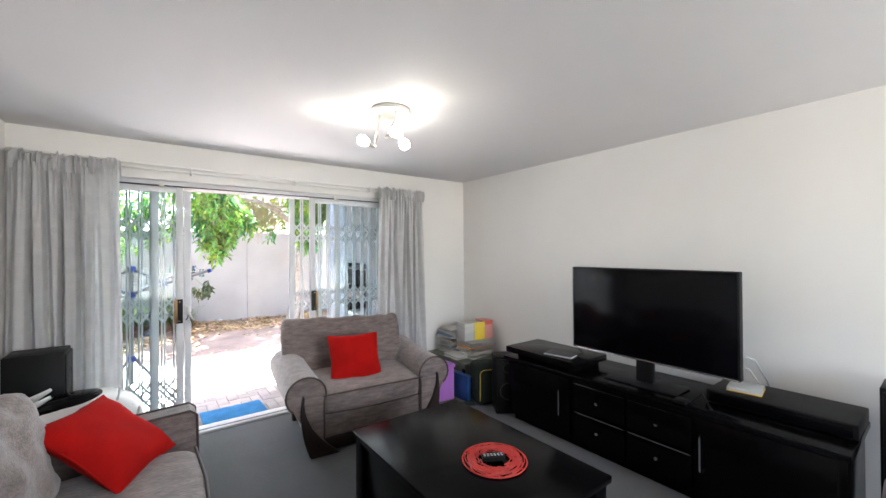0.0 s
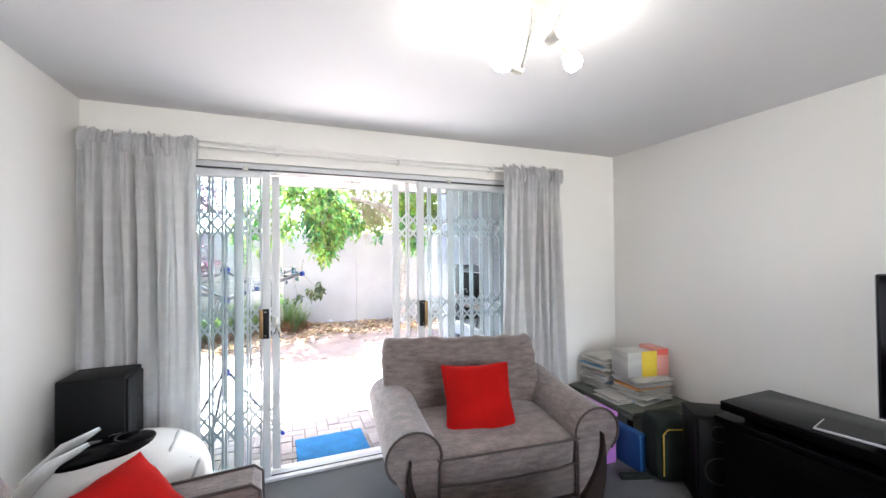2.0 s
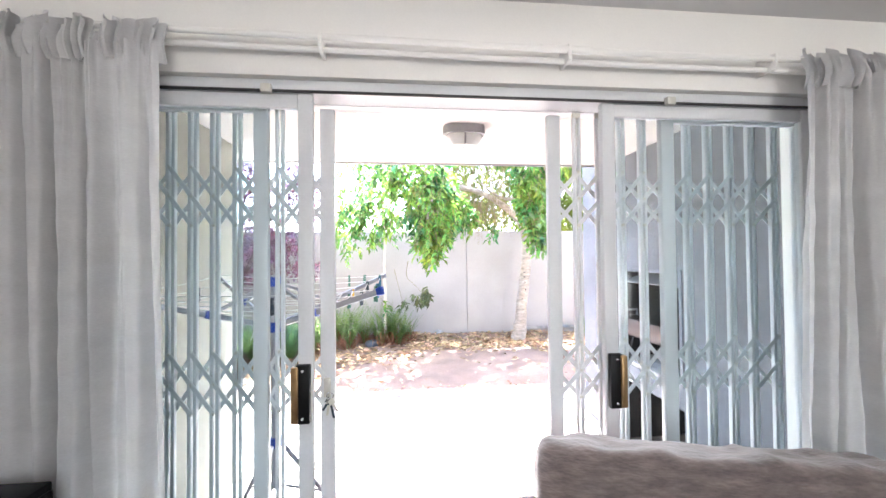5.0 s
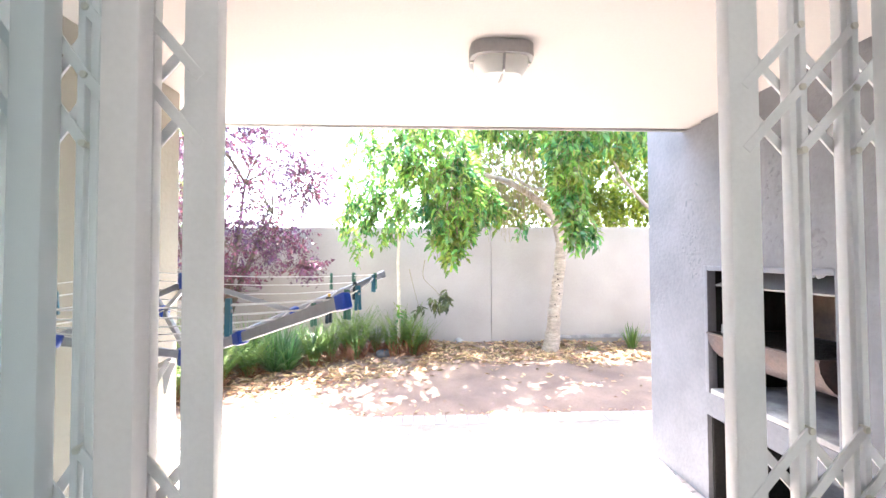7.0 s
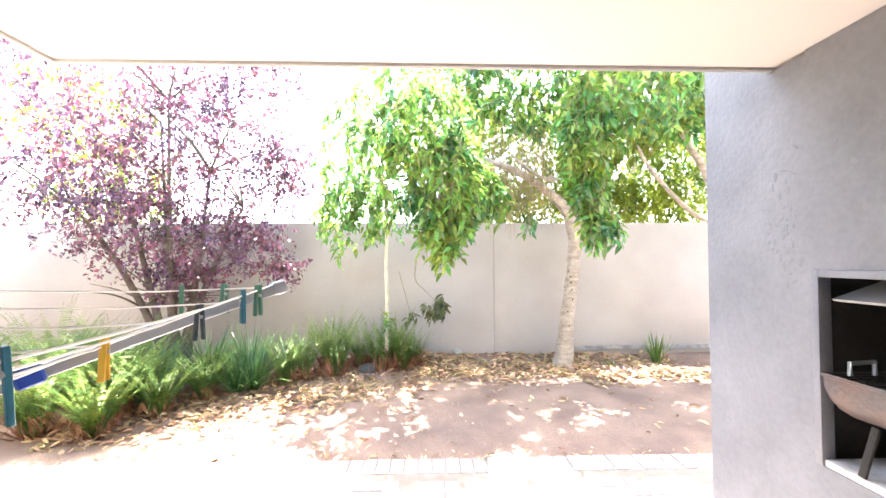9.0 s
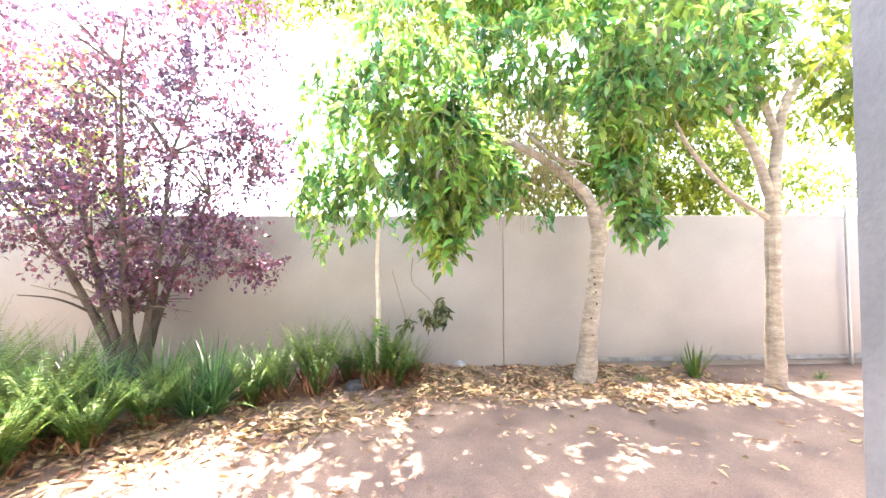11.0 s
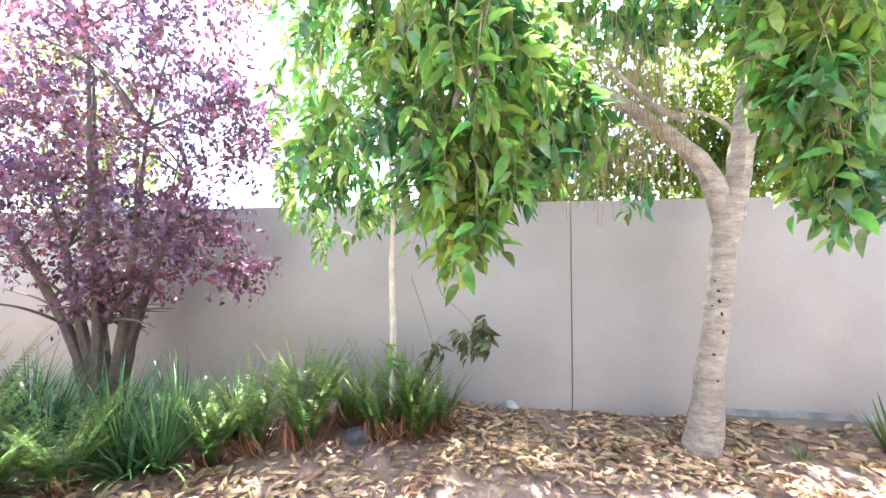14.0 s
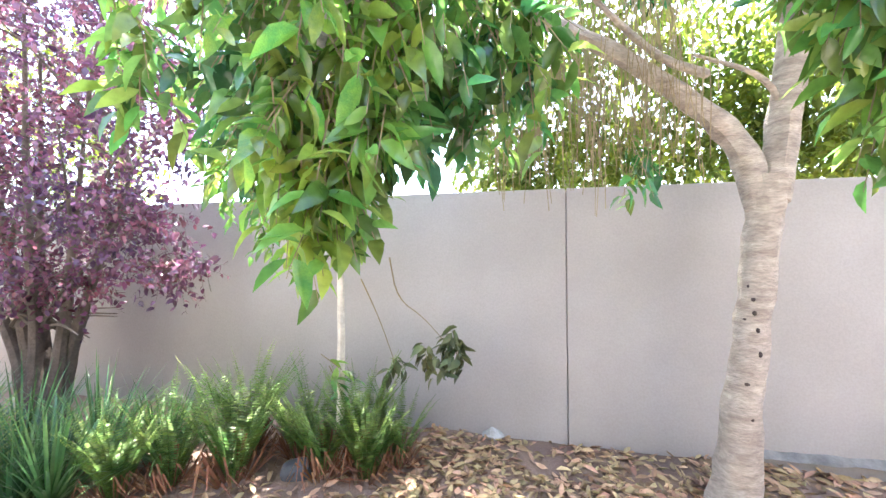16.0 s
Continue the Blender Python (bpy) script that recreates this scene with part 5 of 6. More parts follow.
# ---- the large tree with hanging foliage ----
def make_main_tree():
    t = thing("tree", (2.68, 9.80, PATIO), "pale-barked garden tree with large hanging green leaves", "tree", "garden trees")
    tr_ = limb(t, "trunk", [(2.67, 9.8, -0.14), (2.69, 9.8, 0.1), (2.74, 9.8, 0.6), (2.81, 9.8, 1.15), (2.87, 9.8, 1.65), (2.90, 9.8, 1.95)], [0.15, 0.122, 0.10, 0.092, 0.095, 0.108], BARK, n=20, rough=0.3)
    for i, (z, a) in enumerate(((0.75, 200), (0.82, 222), (0.95, 212), (0.70, 240), (1.02, 255), (0.58, 205), (1.08, 215), (0.5, 262), (0.88, 268), (1.2, 232), (0.65, 215), (0.78, 245), (0.92, 198), (1.12, 240), (0.45, 225), (0.55, 245), (1.28, 215), (0.99, 230))):
        x = 2.69 + 0.115 * z
        m = pose(x - 2.68 + 0.094 * math.cos(radians(a)), 0.094 * math.sin(radians(a)), z - PATIO, 90, 0, a + 90)
        part("knot", lathe([(0, 0.014), (0.007, 0.013), (0.013, 0.008), (0.016, -0.008)], m @ Matrix.Diagonal((0.7 + 0.13 * (i % 4), 0.8 + 0.25 * (i % 3), 1.0, 1.0)), 8), KNOT, tr_, "dark knot in the bark")
    limb(t, "limb", [(2.86, 9.8, 1.75), (2.79, 9.8, 2.10), (2.66, 9.78, 2.28), (2.36, 9.68, 2.50), (1.87, 9.4, 2.70), (1.37, 9.0, 2.72), (0.95, 8.55, 2.80)], [0.085, 0.078, 0.072, 0.06, 0.048, 0.038, 0.02], BARK)
    limb(t, "limb", [(2.92, 9.8, 1.8), (2.99, 9.8, 2.2), (3.05, 9.78, 2.8), (3.10, 9.7, 3.5), (3.2, 9.5, 4.3)], [0.095, 0.088, 0.08, 0.07, 0.05], BARK)
    limb(t, "limb", [(2.55, 9.72, 2.6), (2.2, 9.5, 2.62), (1.8, 9.2, 2.85)], [0.03, 0.024, 0.014], BARK)
    limb(t, "limb", [(3.05, 9.78, 2.7), (3.0, 9.2, 3.2), (2.9, 8.6, 3.5), (2.8, 8.2, 3.5)], [0.05, 0.04, 0.03, 0.016], BARK)
    limb(t, "limb", [(3.0, 9.8, 2.35), (2.86, 9.7, 2.55), (2.4, 9.5, 2.62)], [0.02, 0.016, 0.010], BARK)
    limb(t, "limb", [(1.37, 9.0, 2.72), (1.05, 8.5, 2.60), (0.82, 8.15, 2.25), (0.85, 8.1, 1.85)], [0.03, 0.024, 0.016, 0.008], BARK)
    limb(t, "limb", [(0.95, 8.55, 2.80), (0.45, 8.25, 2.95), (0.15, 8.1, 2.8)], [0.022, 0.016, 0.008], BARK)
    rnd = random.Random(11)
    hang = [((-0.15, 9.1, 2.95), (0.55, 0.5, 0.75), 12), ((-0.35, 9.3, 2.25), (0.35, 0.3, 0.3), 3), ((0.87, 8.17, 2.25), (0.42, 0.40, 0.50), 24), ((0.68, 8.28, 2.85), (0.58, 0.46, 0.5), 20), ((0.90, 8.1, 1.78), (0.26, 0.22, 0.20), 8),
            ((0.2, 8.4, 2.7), (0.25, 0.3, 0.32), 3.5), ((1.2, 8.4, 2.3), (0.28, 0.32, 0.40), 9), ((1.40, 8.4, 2.15), (0.16, 0.22, 0.30), 4), ((0.6, 8.1, 3.4), (0.6, 0.5, 0.35), 5), ((0.30, 8.0, 2.05), (0.14, 0.10, 0.10), 1.5), ((0.86, 8.10, 1.62), (0.15, 0.13, 0.16), 3.0)]
    side = [((2.12, 9.6, 2.02), (0.05, 0.06, 0.13), 0.7), ((2.45, 8.35, 2.85), (0.28, 0.30, 0.70), 18), ((2.5, 8.3, 2.15), (0.20, 0.20, 0.30), 6), ((2.52, 8.35, 1.88), (0.17, 0.17, 0.20), 4), ((2.83, 8.45, 1.78), (0.07, 0.08, 0.15), 1.0), ((3.0, 8.2, 3.4), (0.7, 0.5, 0.5), 16)]
    # last two blobs: unseen high canopy, added to shade the soil
    top = [((2.2, 9.6, 3.8), (1.3, 0.7, 0.5), 34), ((3.6, 9.5, 3.6), (1.1, 0.8, 0.6), 30), ((2.6, 10.1, 5.3), (2.6, 0.8, 0.4), 104), ((3.3, 9.2, 5.6), (1.7, 0.7, 0.35), 60)]
    pl, li = spray(rnd, hang, 640, 9, 0.112, 0.85, 3, 0.30)
    pl2, li2 = spray(rnd, side, 300, 9, 0.120, 0.9, 3)
    pl3, li3 = spray(rnd, top, 1170, 9, 0.15, 0.6, 3)
    near = [p for p in pl if p[2][1] < 7.90][:280]
    chosen = {id(p) for p in near}
    cr_ = crown("crown", BIG, [p for p in pl + pl2 + pl3 if id(p) not in chosen], LEAF, t, "dense hanging glossy green foliage, with an added unseen shade canopy")
    # leaves nearest to the path, one by one, in the paler painted-sun green
    ms = []
    for v, f in BIG:
        me = bpy.data.meshes.new("leaf")
        me.from_pydata(v.tolist(), [], f)
        me.materials.append(LEAFSUN)
        me.shade_smooth()
        ms.append(me)
    o = np.array(t.matrix_basis.translation)
    for k, rot, at in near:
        lf = new("leaf", ms[k])
        lf.parent = cr_
        m = Matrix(rot.tolist()).to_4x4()
        m.translation = Vector((at - o).tolist())
        lf.matrix_basis = m
    bm = twig_mesh(li + li2 + li3)
    bm.transform(Matrix.Translation(-t.matrix_basis.translation))
    tagged(part("brushwood", bm, TWIG, t), kind="stuff")
    # dry hanging strands under the limb
    bm = bmesh.new()
    for i in range(560):
        x = rnd.uniform(1.05, 2.45)
        y = 9.6 + rnd.uniform(-0.35, 0.5)
        z = 2.85 + rnd.uniform(-0.4, 0.6)
        ln = rnd.uniform(0.2, 0.75)
        dx = rnd.uniform(-0.1, 0.1)
        tube([(x, y, z), (x + dx * 0.6, y, z - ln * 0.5), (x + dx, y + 0.03, z - ln)], 0.003, 3, bm, caps=False)
    bm.transform(Matrix.Translation(-t.matrix_basis.translation))
    tagged(part("dry_fringe", bm, TWIG, t, "thin dry tan strands hanging below the limb"), kind="stuff")
    # broken sprig hanging against the wall
    pl4, li4 = spray(rnd, [((0.80, 9.95, 0.75), (0.16, 0.12, 0.16), 1), ((0.95, 9.95, 0.85), (0.08, 0.1, 0.12), 0.5), ((0.45, 9.9, 0.62), (0.05, 0.05, 0.15), 0.3)], 20, 7, 0.115, 0.9, 3, 0.2)
    crown("hanging_sprig", BIG, pl4, SPRIGLEAF, t, "wilted sprig hanging low against the wall")
    limb(t, "sprig_twig", [(0.55, 9.5, 1.45), (0.50, 9.8, 1.15), (0.66, 9.95, 1.0), (0.85, 9.95, 0.8)], [0.006, 0.005, 0.004, 0.003], TWIG, n=5, rough=0)
    limb(t, "sprig_twig", [(0.30, 9.6, 1.3), (0.36, 9.8, 1.0), (0.45, 9.9, 0.65)], [0.005, 0.004, 0.003], TWIG, n=5, rough=0)
    return t


make_main_tree()


def make_sapling():
    t = thing("sapling", (0.13, 9.65, PATIO), "slender sapling with a pale thin stem", "tree", "garden trees")
    limb(t, "trunk", [(0.14, 9.65, -0.12), (0.125, 9.65, 0.4), (0.135, 9.64, 0.9), (0.11, 9.65, 1.4), (0.14, 9.62, 1.9), (0.10, 9.55, 2.5)], [0.034, 0.029, 0.027, 0.025, 0.022, 0.014], BARKWHITE, n=9)
    rnd = random.Random(4)
    pl, li = spray(rnd, [((0.05, 9.5, 2.3), (0.45, 0.4, 0.55), 3), ((-0.55, 9.5, 2.1), (0.35, 0.3, 0.35), 1.5), ((-0.45, 9.7, 1.6), (0.18, 0.1, 0.2), 0.3), ((0.12, 9.6, 0.62), (0.05, 0.05, 0.1), 0.1)], 110, 8, 0.115, 0.8, 3)
    crown("crown", BIG, pl, LEAF, t, "drooping green leaves")
    bm = twig_mesh(li)
    bm.transform(Matrix.Translation(-t.matrix_basis.translation))
    tagged(part("brushwood", bm, TWIG, t), kind="stuff")


make_sapling()


def make_second_tree():
    t = thing("tree", (4.80, 9.5, PATIO), "smooth pale-barked garden tree with spreading limbs", "tree", "garden trees")
    limb(t, "trunk", [(4.83, 9.5, -0.1), (4.82, 9.5, 0.2), (4.81, 9.5, 1.1), (4.83, 9.5, 1.9), (4.86, 9.5, 2.5)], [0.115, 0.095, 0.080, 0.076, 0.07], BARK, n=18)
    limb(t, "limb", [(4.86, 9.5, 2.4), (4.95, 9.5, 3.1), (5.1, 9.5, 3.5), (5.5, 9.5, 3.8), (6.0, 9.4, 4.1)], [0.062, 0.056, 0.05, 0.04, 0.03], BARK)
    limb(t, "limb", [(4.83, 9.5, 2.1), (4.62, 9.5, 2.75), (4.36, 9.45, 3.05), (4.0, 9.3, 3.5)], [0.06, 0.05, 0.042, 0.03], BARK)
    limb(t, "limb", [(4.80, 9.5, 1.9), (4.3, 9.45, 2.15), (3.75, 9.4, 2.72), (3.55, 9.3, 3.0)], [0.035, 0.03, 0.024, 0.014], BARK)
    limb(t, "limb", [(4.9, 9.5, 2.9), (4.7, 9.5, 3.5), (4.45, 9.5, 4.2)], [0.05, 0.04, 0.03], BARK)
    rnd = random.Random(21)
    pl, li = spray(rnd, [((4.6, 9.6, 4.0), (1.6, 1.0, 0.8), 4), ((6.2, 9.4, 3.6), (1.2, 1.0, 0.9), 2.5), ((4.9, 8.2, 2.9), (0.8, 0.35, 0.35), 1.0), ((3.5, 9.6, 3.4), (0.7, 0.6, 0.5), 1.2)], 420, 8, 0.13, 0.6, 3)
    crown("crown", BIG, pl, LEAFYEL, t, "sunlit yellow-green foliage")
    bm = twig_mesh(li)
    bm.transform(Matrix.Translation(-t.matrix_basis.translation))
    tagged(part("brushwood", bm, TWIG, t), kind="stuff")


make_second_tree()


def make_plum():
    t = thing("plum_tree", (-2.8, 9.7, PATIO), "purple-leaved plum tree with several rising stems", "tree", "garden trees")
    rnd = random.Random(31)
    base = [(-2.88, 9.7), (-2.78, 9.72), (-2.68, 9.68), (-2.82, 9.62), (-2.74, 9.76), (-2.9, 9.66)]
    ends = [(-3.5, 9.6, 2.6), (-3.05, 9.7, 3.4), (-2.3, 9.6, 2.7), (-2.75, 9.4, 3.6), (-1.9, 9.7, 2.2), (-3.9, 9.3, 2.2)]
    tips = []
    for (bx0, by0), e in zip(base, ends):
        m1 = (bx0 * 0.72 + e[0] * 0.28 + rnd.uniform(-0.05, 0.05), by0, 0.8)
        m2 = (bx0 * 0.4 + e[0] * 0.6, (by0 + e[1]) / 2, 1.55)
        limb(t, "stem", [(bx0, by0, -0.1), (bx0 * 0.93 + e[0] * 0.07, by0, 0.3), m1, m2, e], [0.085, 0.062, 0.048, 0.034, 0.012], BARKBROWN, n=9)
        tips += [m1, m2, e]
    for i in range(60):
        a = rnd.choice(tips)
        b = (a[0] + rnd.uniform(-1.0, 1.1), a[1] + rnd.uniform(-0.6, 0.4), a[2] + rnd.uniform(-0.1, 0.9))
        limb(t, "branch", [a, ((a[0] + b[0]) / 2, (a[1] + b[1]) / 2, (a[2] + b[2]) / 2 + 0.08), b], [0.018, 0.012, 0.005], BARKBROWN, n=5, rough=0)
    blobs = [((-2.9, 9.5, 2.0), (1.3, 0.7, 0.8), 30), ((-2.7, 9.5, 3.2), (1.4, 0.8, 0.9), 34), ((-3.9, 9.3, 2.6), (0.9, 0.7, 1.0), 22), ((-1.75, 9.6, 1.75), (0.55, 0.4, 0.45), 9),
             ((-1.35, 9.6, 1.35), (0.42, 0.25, 0.16), 4), ((-2.0, 9.5, 4.1), (1.3, 0.7, 0.7), 20), ((-1.35, 9.5, 2.7), (0.55, 0.45, 0.6), 12), ((-2.7, 9.6, 1.2), (0.7, 0.4, 0.35), 8), ((-4.3, 9.2, 4.0), (1.1, 0.7, 0.8), 14)]
    pl, li = spray(rnd, blobs, 2000, 9, 0.064, 0.15, 2, 0.34, 0.15)
    crown("crown", SMALL, pl, LEAFPLUM, t, "airy dark purple-red foliage")
    bm = twig_mesh(li, 0.003)
    bm.transform(Matrix.Translation(-t.matrix_basis.translation))
    tagged(part("brushwood", bm, BARKBROWN, t), kind="stuff")


make_plum()


# ---- trees behind the wall and at the west side ----
def make_back_tree(at, blobs, n, seed, material, label, size=0.12):
    t = thing("tree", at, label, "tree", "trees behind the wall")
    rnd = random.Random(seed)
    x, y, z = at
    limb(t, "trunk", [(x, y, z), (x + 0.1, y, z + 1.4), (x + 0.05, y, z + 2.6), (x + 0.2, y, z + 4.0)], [0.16, 0.13, 0.11, 0.06], BARK, n=10)
    for s in (-1, 1):
        limb(t, "limb", [(x + 0.05, y, z + 2.2), (x + s * 0.7, y, z + 3.1), (x + s * 1.3, y, z + 3.9)], [0.07, 0.05, 0.025], BARK, n=7)
    pl, li = spray(rnd, blobs, n, 8, size, 0.5, 2, 0.4, 0.2)
    crown("crown", FAR, pl, material, t, "loose bright foliage")


# blobs at heights 5.6 and 6.0 are canopy added to keep sun off the soil
make_back_tree((1.9, 12.6, -0.32), [((2.0, 11.6, 2.5), (1.5, 0.45, 0.6), 5), ((1.6, 12.3, 2.6), (1.3, 0.9, 0.8), 3), ((2.4, 11.5, 3.3), (2.1, 0.5, 1.1), 8), ((2.6, 12.4, 3.6), (1.8, 1.0, 1.1), 4), ((1.2, 12.6, 4.6), (1.6, 1.0, 0.9), 3), ((1.4, 11.4, 5.6), (1.8, 1.1, 0.6), 8), ((1.2, 11.8, 6.0), (3.0, 0.9, 0.35), 10), ((-2.2, 11.2, 6.0), (1.8, 1.2, 0.35), 8)], 3050, 41, LEAFYEL, "sunlit yellow-green tree behind the garden wall, with added shade canopy")
# here the blob at height 5.6 is the added shade canopy
make_back_tree((5.2, 12.8, -0.32), [((4.4, 11.6, 2.5), (1.5, 0.45, 0.6), 5), ((4.6, 12.5, 2.7), (1.5, 0.9, 0.8), 3), ((4.8, 11.5, 3.2), (1.8, 0.5, 1.1), 10), ((5.8, 12.6, 3.8), (1.8, 1.0, 1.2), 4), ((4.2, 12.8, 4.9), (1.6, 1.0, 0.9), 3), ((4.9, 11.2, 5.6), (2.0, 1.2, 0.6), 6)], 1900, 42, LEAFYEL, "yellow-green leafy tree rising behind the garden wall, with added shade canopy")
make_back_tree((8.0, 13.2, -0.32), [((7.0, 11.8, 2.6), (1.4, 0.5, 0.7), 3), ((7.6, 12.9, 3.0), (1.6, 1.0, 1.2), 3), ((8.4, 13.0, 4.6), (1.8, 1.0, 1.2), 3)], 380, 43, LEAFYEL, "yellow-green tree at the far end of the wall")
make_back_tree((-5.4, 11.8, -0.32), [((-5.2, 11.6, 2.7), (1.2, 0.8, 1.0), 3), ((-5.8, 11.6, 4.2), (1.4, 0.9, 1.0), 3)], 420, 44, LEAFYEL, "pale green tree behind the plum tree")
make_back_tree((-5.9, 8.6, -0.1), [((-5.7, 8.6, 1.3), (0.9, 0.8, 0.9), 3), ((-5.9, 8.5, 2.6), (1.0, 0.8, 0.9), 3)], 360, 45, LEAFYEL, "light green leafy shrub beside the plum tree")


# ---- ferns and strap-leaved tufts in the bed ----
def fern_mesh(seed, fronds, length, upright):
    rnd = random.Random(seed)
    pl = []
    stems = bmesh.new()
    leaflet = leaf_shape(0.34, 0.15, 0.05, (0, 0.4, 1), (0.5, 1, 0))
    for i in range(fronds):
        a = rnd.uniform(0, 6.283)
        ln = length * rnd.uniform(0.65, 1.15)
        up = rnd.uniform(upright * 0.86, min(1.0, upright * 1.08))
        d = np.array((math.cos(a), math.sin(a), 0))
        pts = []
        for k in range(11):
            f = k / 10
            r = ln * (1 - up * 0.75) * (f + 0.6 * f * f) * 0.75 + 0.03
            h = ln * up * (f - 0.28 * (1.25 - up) * 2.0 * f * f)
            pts.append(d * r + np.array((0, 0, h + 0.0)))
        tube([tuple(p) for p in pts], [0.004 - 0.0028 * k / 10 for k in range(11)], 3, stems, caps=False)
        for k in range(1, 40):
            f = k / 40
            j = min(9, int(f * 10))
            g = f * 10 - j
            p = pts[j] * (1 - g) + pts[j + 1] * g
            t = pts[j + 1] - pts[j]
            t /= np.linalg.norm(t)
            s = np.cross(t, (0.1, 0.1, 1))
            s /= np.linalg.norm(s) + 1e-6
            w = 0.040 * (math.sin(math.pi * min(1, 0.12 + f * 0.9)) ** 0.6) * (length / 0.55) ** 0.5
            for q in (-1, 1):
                pl.append((0, axes(s * q + t * 0.35 + np.array((0, 0, -0.15)), rnd.gauss(0, 0.25)) * w, p))
    return scatter_mesh("frond", [leaflet], pl, FERN), stems


def make_fern(seed, at, fronds, length, upright, label):
    f = thing("fern", at, label, "fern", "ferns in the bed")
    me, stems = fern_mesh(seed, fronds, length, upright)
    ob = new("foliage", me)
    ob.parent = f
    tagged(ob, kind="stuff")
    tagged(part("stem", stems, FERN, f), kind="stuff")
    dry = bmesh.new()
    rnd = random.Random(seed + 100)
    for i in range(64):
        a, r = rnd.uniform(0, 6.283), rnd.uniform(0.08, 0.36)
        h = rnd.uniform(0.04, 0.30)
        tube([(0.3 * r * math.cos(a), 0.3 * r * math.sin(a), 0.0), (0.7 * r * math.cos(a), 0.7 * r * math.sin(a), h), (r * math.cos(a + 0.3), r * math.sin(a + 0.3), h * 0.5)], [0.006, 0.008, 0.002], 3, dry, flat=0.4, caps=False)
    part("dead_foliage", dry, DRYFERN, f, "brown dead fronds at the base")
    return f


def gz(x, y):
    return ground_height(x, y) - 0.012


ferns = [make_fern(51, (-0.50, 9.35, gz(-0.50, 9.35)), 34, 1.02, 0.985, "upright green sword fern in the leafy bed"),
         make_fern(52, (0.05, 9.55, gz(0.05, 9.55)), 30, 0.90, 0.98, "upright green sword fern with dry brown base"),
         make_fern(53, (-2.35, 8.15, gz(-2.35, 8.15)), 52, 1.2, 0.88, "broad arching light green sword fern")]
for k, (x, y, s, a) in enumerate(((-0.85, 9.2, 0.85, 40), (-0.24, 9.72, 0.75, 130), (-1.05, 9.0, 0.8, 250), (-0.7, 9.75, 0.9, 200))):
    copy_thing(ferns[0], pose(x, y, gz(x, y), 0, 0, a) @ Matrix.Scale(s, 4))
for k, (x, y, s, a) in enumerate(((0.36, 9.6, 0.95, 80), (0.20, 9.85, 1.0, 190), (0.52, 9.8, 0.8, 10))):
    copy_thing(ferns[1], pose(x, y, gz(x, y), 0, 0, a) @ Matrix.Scale(s, 4))
for k, (x, y, s, a) in enumerate(((-2.75, 7.75, 1.0, 60), (-3.1, 8.4, 1.0, 160), (-1.75, 8.55, 0.75, 220), (-3.6, 8.8, 1.1, 300), (-3.6, 7.9, 1.0, 20), (-2.2, 7.72, 0.8, 110), (-1.95, 8.15, 0.75, 330), (-2.6, 8.5, 1.0, 260), (-4.2, 8.3, 1.1, 80))):
    copy_thing(ferns[2], pose(x, y, gz(x, y), 0, 0, a) @ Matrix.Scale(s, 4))


def make_tuft(seed, at, blades, length, label, name="strap_leaf_tuft", wide=0.016, stiff=0.12, mat_=None):
    t = thing(name, at, label, "grass tuft", "tufts in the bed")
    rnd = random.Random(seed)
    bm = bmesh.new()
    for i in range(blades):
        a = rnd.uniform(0, 6.283)
        ln = length * rnd.uniform(0.6, 1.15)
        reach = rnd.uniform(0.25, 1.0) * (1 - stiff * 0.5)
        wild = rnd.uniform(0.75, 1.25)
        d = Vector((math.cos(a), math.sin(a), 0))
        s = Vector((-math.sin(a), math.cos(a), 0))
        prev = None
        r0 = rnd.uniform(0, 0.06)
        for k in range(7):
            f = k / 6
            p = d * (r0 + ln * reach * f) + Vector((0, 0, ln * (1.05 - 0.45 * reach) * (f - (0.62 - 0.4 * stiff) * reach * wild * f * f)))
            w = wide * (1 - f ** 2.2) * 0.5 + 0.0006
            cur = (bm.verts.new(p - s * w), bm.verts.new(p + s * w))
            if prev:
                bm.faces.new((prev[0], prev[1], cur[1], cur[0]))
            prev = cur
    tagged(part("foliage", bm, mat_ or BLADE, t), kind="stuff")
    return t


tufts = [make_tuft(61, (-1.35, 8.85, gz(-1.35, 8.85)), 150, 0.85, "arching dark green strap-leaved tuft in the bed"),
         make_tuft(62, (-2.0, 9.1, gz(-2.0, 9.1)), 140, 0.95, "dense dark green strap-leaved tuft under the plum tree")]
for k, (x, y, s, a) in enumerate(((-1.5, 8.75, 0.9, 70), (-1.6, 9.3, 1.0, 150), (-2.5, 9.0, 1.0, 40), (-1.15, 9.4, 0.85, 210), (-3.1, 9.3, 1.0, 280), (-2.1, 8.3, 0.85, 100))):
    copy_thing(tufts[k % 2], pose(x, y, gz(x, y), 0, 0, a) @ Matrix.Scale(s, 4))
make_tuft(63, (4.12, 9.9, gz(4.12, 9.9)), 34, 0.52, "spiky green yucca rosette by the wall", "yucca", 0.026, 0.95, FERN)
make_tuft(64, (3.35, 9.75, gz(3.35, 9.75)), 46, 0.16, "short yellow-green grass patch", "grass_patch", 0.006, 0.3, LEAFYEL)
make_tuft(65, (5.6, 9.75, gz(5.6, 9.75)), 46, 0.16, "short green weeds in the soil", "grass_patch", 0.006, 0.3, FERN)
stone = softbox((0.24, 0.16, 0.13), 2.6, 5, pose(-0.10, 9.50, gz(-0.10, 9.50) + 0.05, 5, 0, 20), crumple=0.015, seed=9)
solo("garden_stone", stone, STONE, "rounded blue-grey stone between the ferns", "stone")


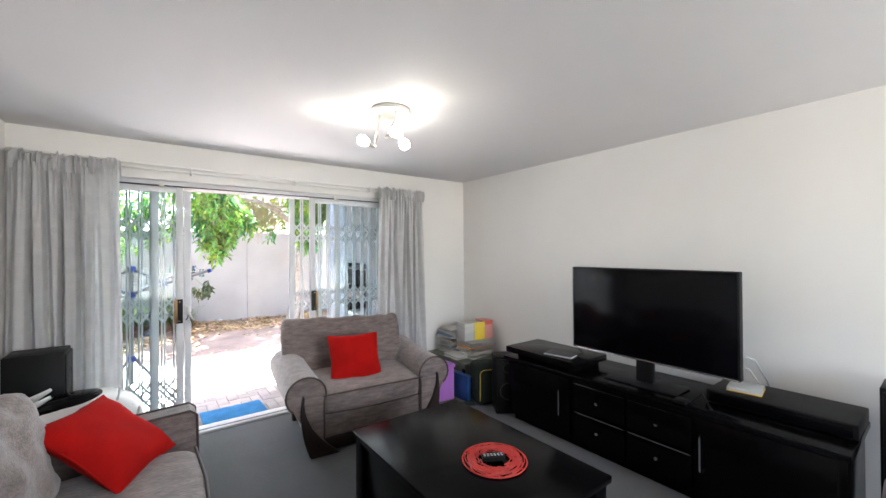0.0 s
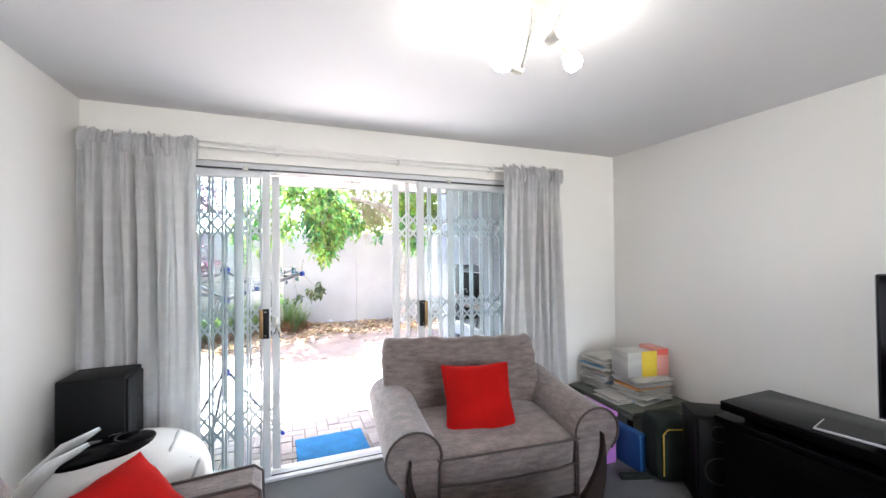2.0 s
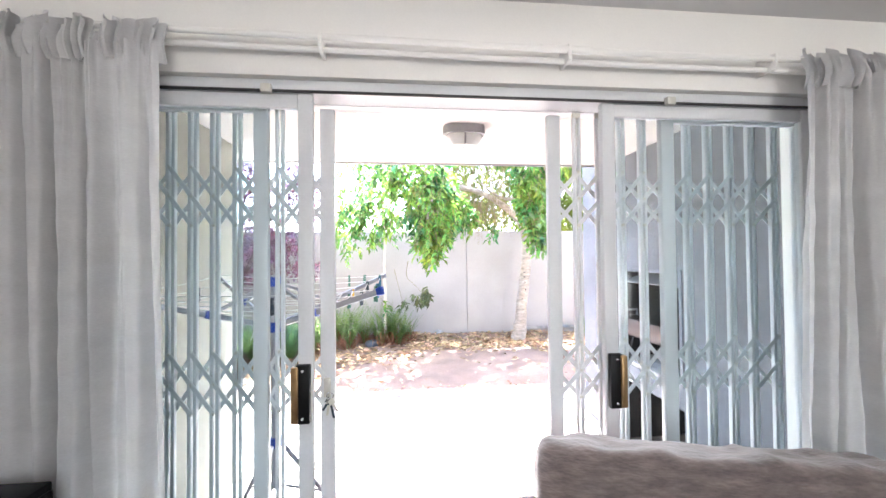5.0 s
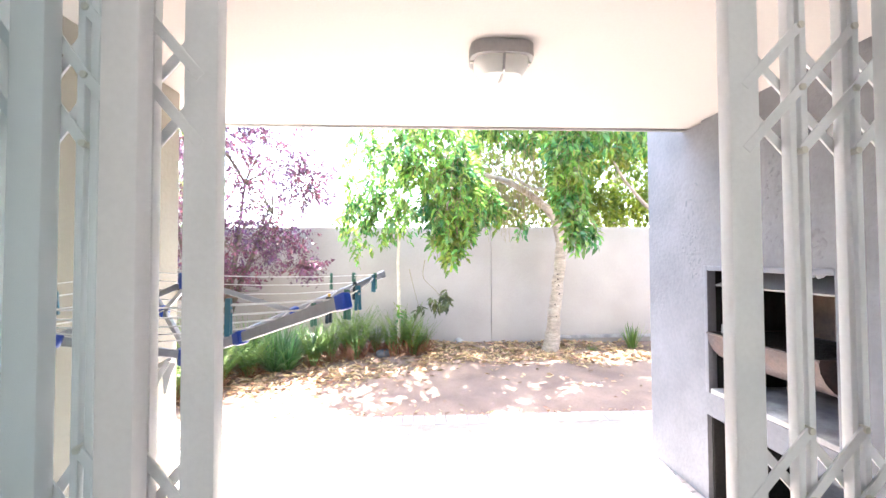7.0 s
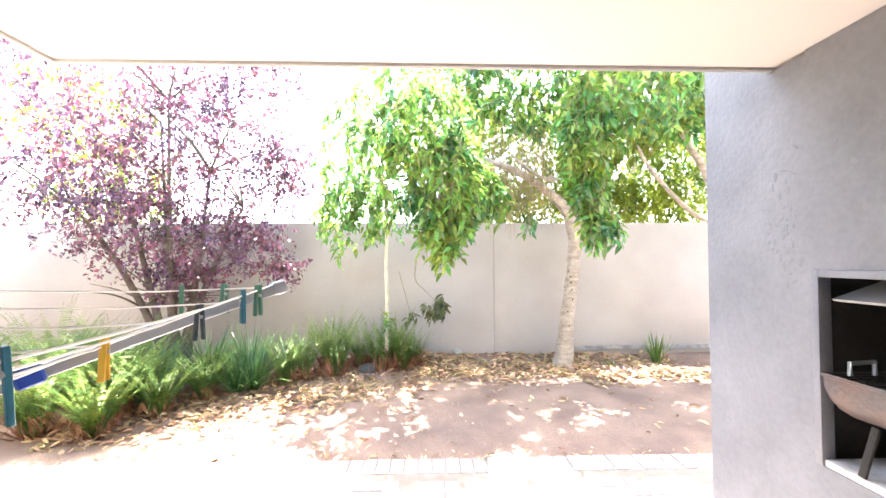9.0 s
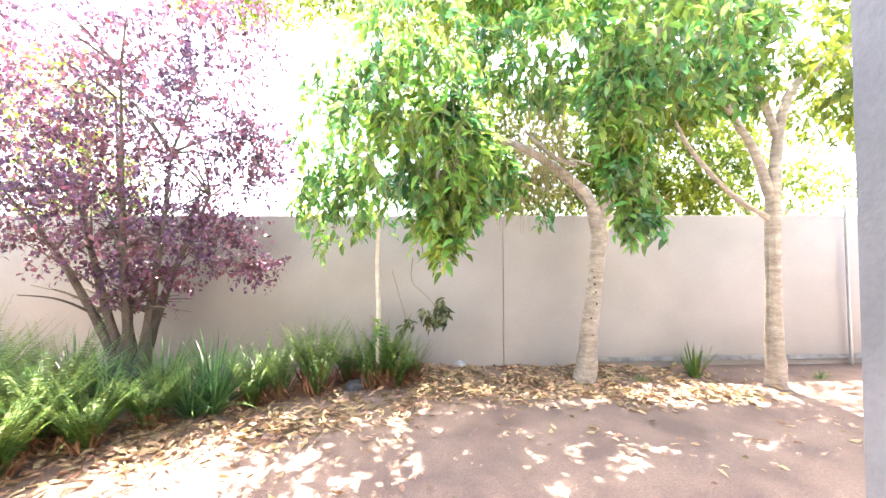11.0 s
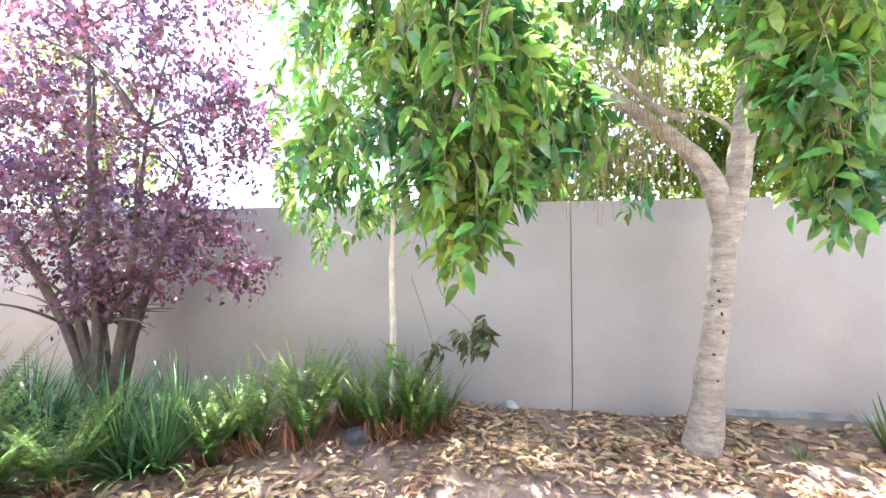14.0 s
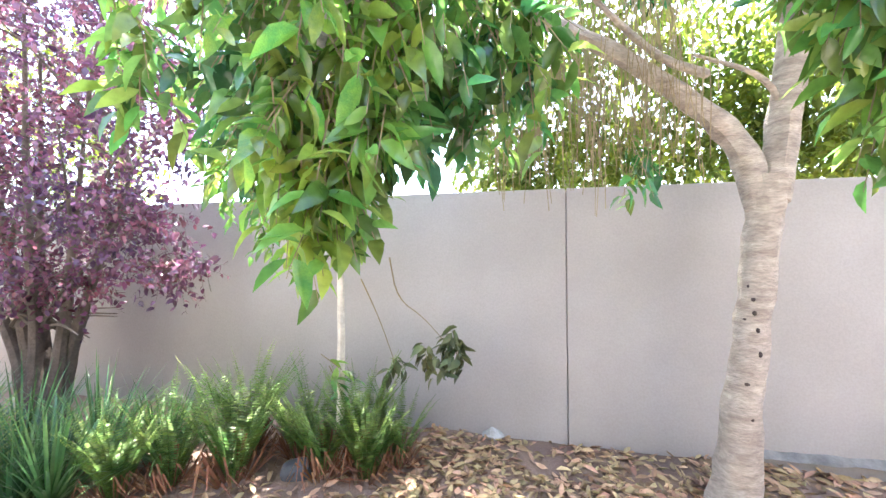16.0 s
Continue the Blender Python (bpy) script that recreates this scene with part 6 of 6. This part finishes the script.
# ---- fallen leaves ----
def make_litter():
    rnd = random.Random(71)
    pl = []

    def put(x, y, s):
        z = ground_height(x, y) if y > 7.27 else PATIO
        a = rnd.uniform(0, 6.283)
        fw = (math.cos(a), math.sin(a), rnd.uniform(-0.12, 0.2))
        pl.append((rnd.randrange(3), axes(fw, rnd.gauss(0, 0.5)) * s, np.array((x, y, z + rnd.uniform(0.008, 0.03)))))
    n = 0
    while n < 4200:
        x, y = rnd.uniform(-2.6, 4.4), rnd.uniform(7.5, 10.36)
        line = 9.15 + 0.42 * (x + 0.2) if x < 0.6 else 9.75
        band = math.exp(-((y - line + 0.35) / 0.42) ** 2) if x < 0.6 else (1.0 if y > 9.45 else math.exp(-((y - 9.45) / 0.35) ** 2))
        patch = 0.5 + 0.9 * noise.noise(Vector((x * 1.6, y * 1.6, 7)))
        if x > 3.2:
            band *= 0.7
        if rnd.random() < band * max(0.12, patch):
            put(x, y, rnd.uniform(0.06, 0.115))
            n += 1
    for _ in range(420):
        x, y = rnd.uniform(-2.2, 6.0), rnd.uniform(7.3, 10.2)
        if noise.noise(Vector((x * 1.3, y * 1.3, 2))) > -0.15:
            put(x, y, rnd.uniform(0.05, 0.11))
    for _ in range(110):
        put(rnd.uniform(-1.2, 3.0), 7.25 + rnd.gauss(0, 0.05), rnd.uniform(0.03, 0.07))
    me = scatter_mesh("fallen_leaves", LIT, pl, LITTER)
    tagged(new("fallen_leaves", me), "scattered dry tan fallen leaves on the soil", "fallen leaves", kind="stuff")


make_litter()


# ---- brick paving, herringbone ----
def make_paving():
    pave = solo("pavement", box(-9, 9, 4.113, 7.262, PATIO - 0.0118, PATIO - 0.008), SAND, "weathered pinkish-grey clay brick paving in herringbone", "paving", "structure")
    o = pave.matrix_basis.translation
    g = 0.0035

    def brick_verts(w, d):
        b = 0.005
        lo, hi = PATIO - 0.03, PATIO
        x0, x1, y0, y1 = g, w - g, g, d - g
        v = [(x0, y0, lo), (x1, y0, lo), (x1, y1, lo), (x0, y1, lo), (x0, y0, hi - b), (x1, y0, hi - b), (x1, y1, hi - b), (x0, y1, hi - b),
             (x0 + b, y0 + b, hi), (x1 - b, y0 + b, hi), (x1 - b, y1 - b, hi), (x0 + b, y1 - b, hi)]
        f = [(8, 9, 10, 11)]
        for a in (0, 4):
            for k in range(4):
                f.append((a + k, a + (k + 1) % 4, a + 4 + (k + 1) % 4, a + 4 + k))
        return np.array(v, float) - np.array((0, 0, 0)), f
    L, W = 0.21, 0.105
    kinds = [brick_verts(L, W), brick_verts(W, L)]
    meshes = []
    for v, f in kinds:
        me = bpy.data.meshes.new("brick")
        me.from_pydata((v - np.array((0, 0, o.z))).tolist(), [], f)
        me.materials.append(PAVER)
        meshes.append(me)
    rnd = random.Random(81)
    rest, count = [], 0
    i0, j0 = int(-4.4 / W), 0
    for j in range(0, int((7.24 - 4.12) / W)):
        for i in range(i0, int(5.0 / W)):
            k = 0 if (i - j) % 4 == 0 else 1 if (i - j) % 4 == 3 else None
            if k is None:
                continue
            x, y = i * W, 4.12 + j * W
            if (-0.93 < x < -0.76 and y < 5.5) or (x > DX - 0.05 and y < 6.41 and x < 3.3):
                continue
            if y + (L if k else W) > 7.055:
                continue
            dz = rnd.uniform(-0.003, 0.003)
            if -0.55 < x < 2.30 and y < 6.15 and count < 300:
                b = new("brick", meshes[k])
                b.parent = pave
                b.matrix_basis = Matrix.Translation((x - o.x, y - o.y, dz))
                count += 1
            else:
                rest.append((k, np.eye(3), np.array((x, y, dz)) - np.array((o.x, o.y, o.z))))
    for i in range(int(-4.4 / W), int(5.0 / W)):
        rest.append((1, np.eye(3), np.array((i * W + 0.02, 7.262 - L, rnd.uniform(-0.003, 0.003))) - np.array((o.x, o.y, o.z))))
    me = scatter_mesh("brick_field", kinds, rest, PAVERJ)
    for p in me.polygons:
        p.use_smooth = False
    f = new("brick_field", me)
    f.parent = pave
    tagged(f, kind="stuff")


make_paving()
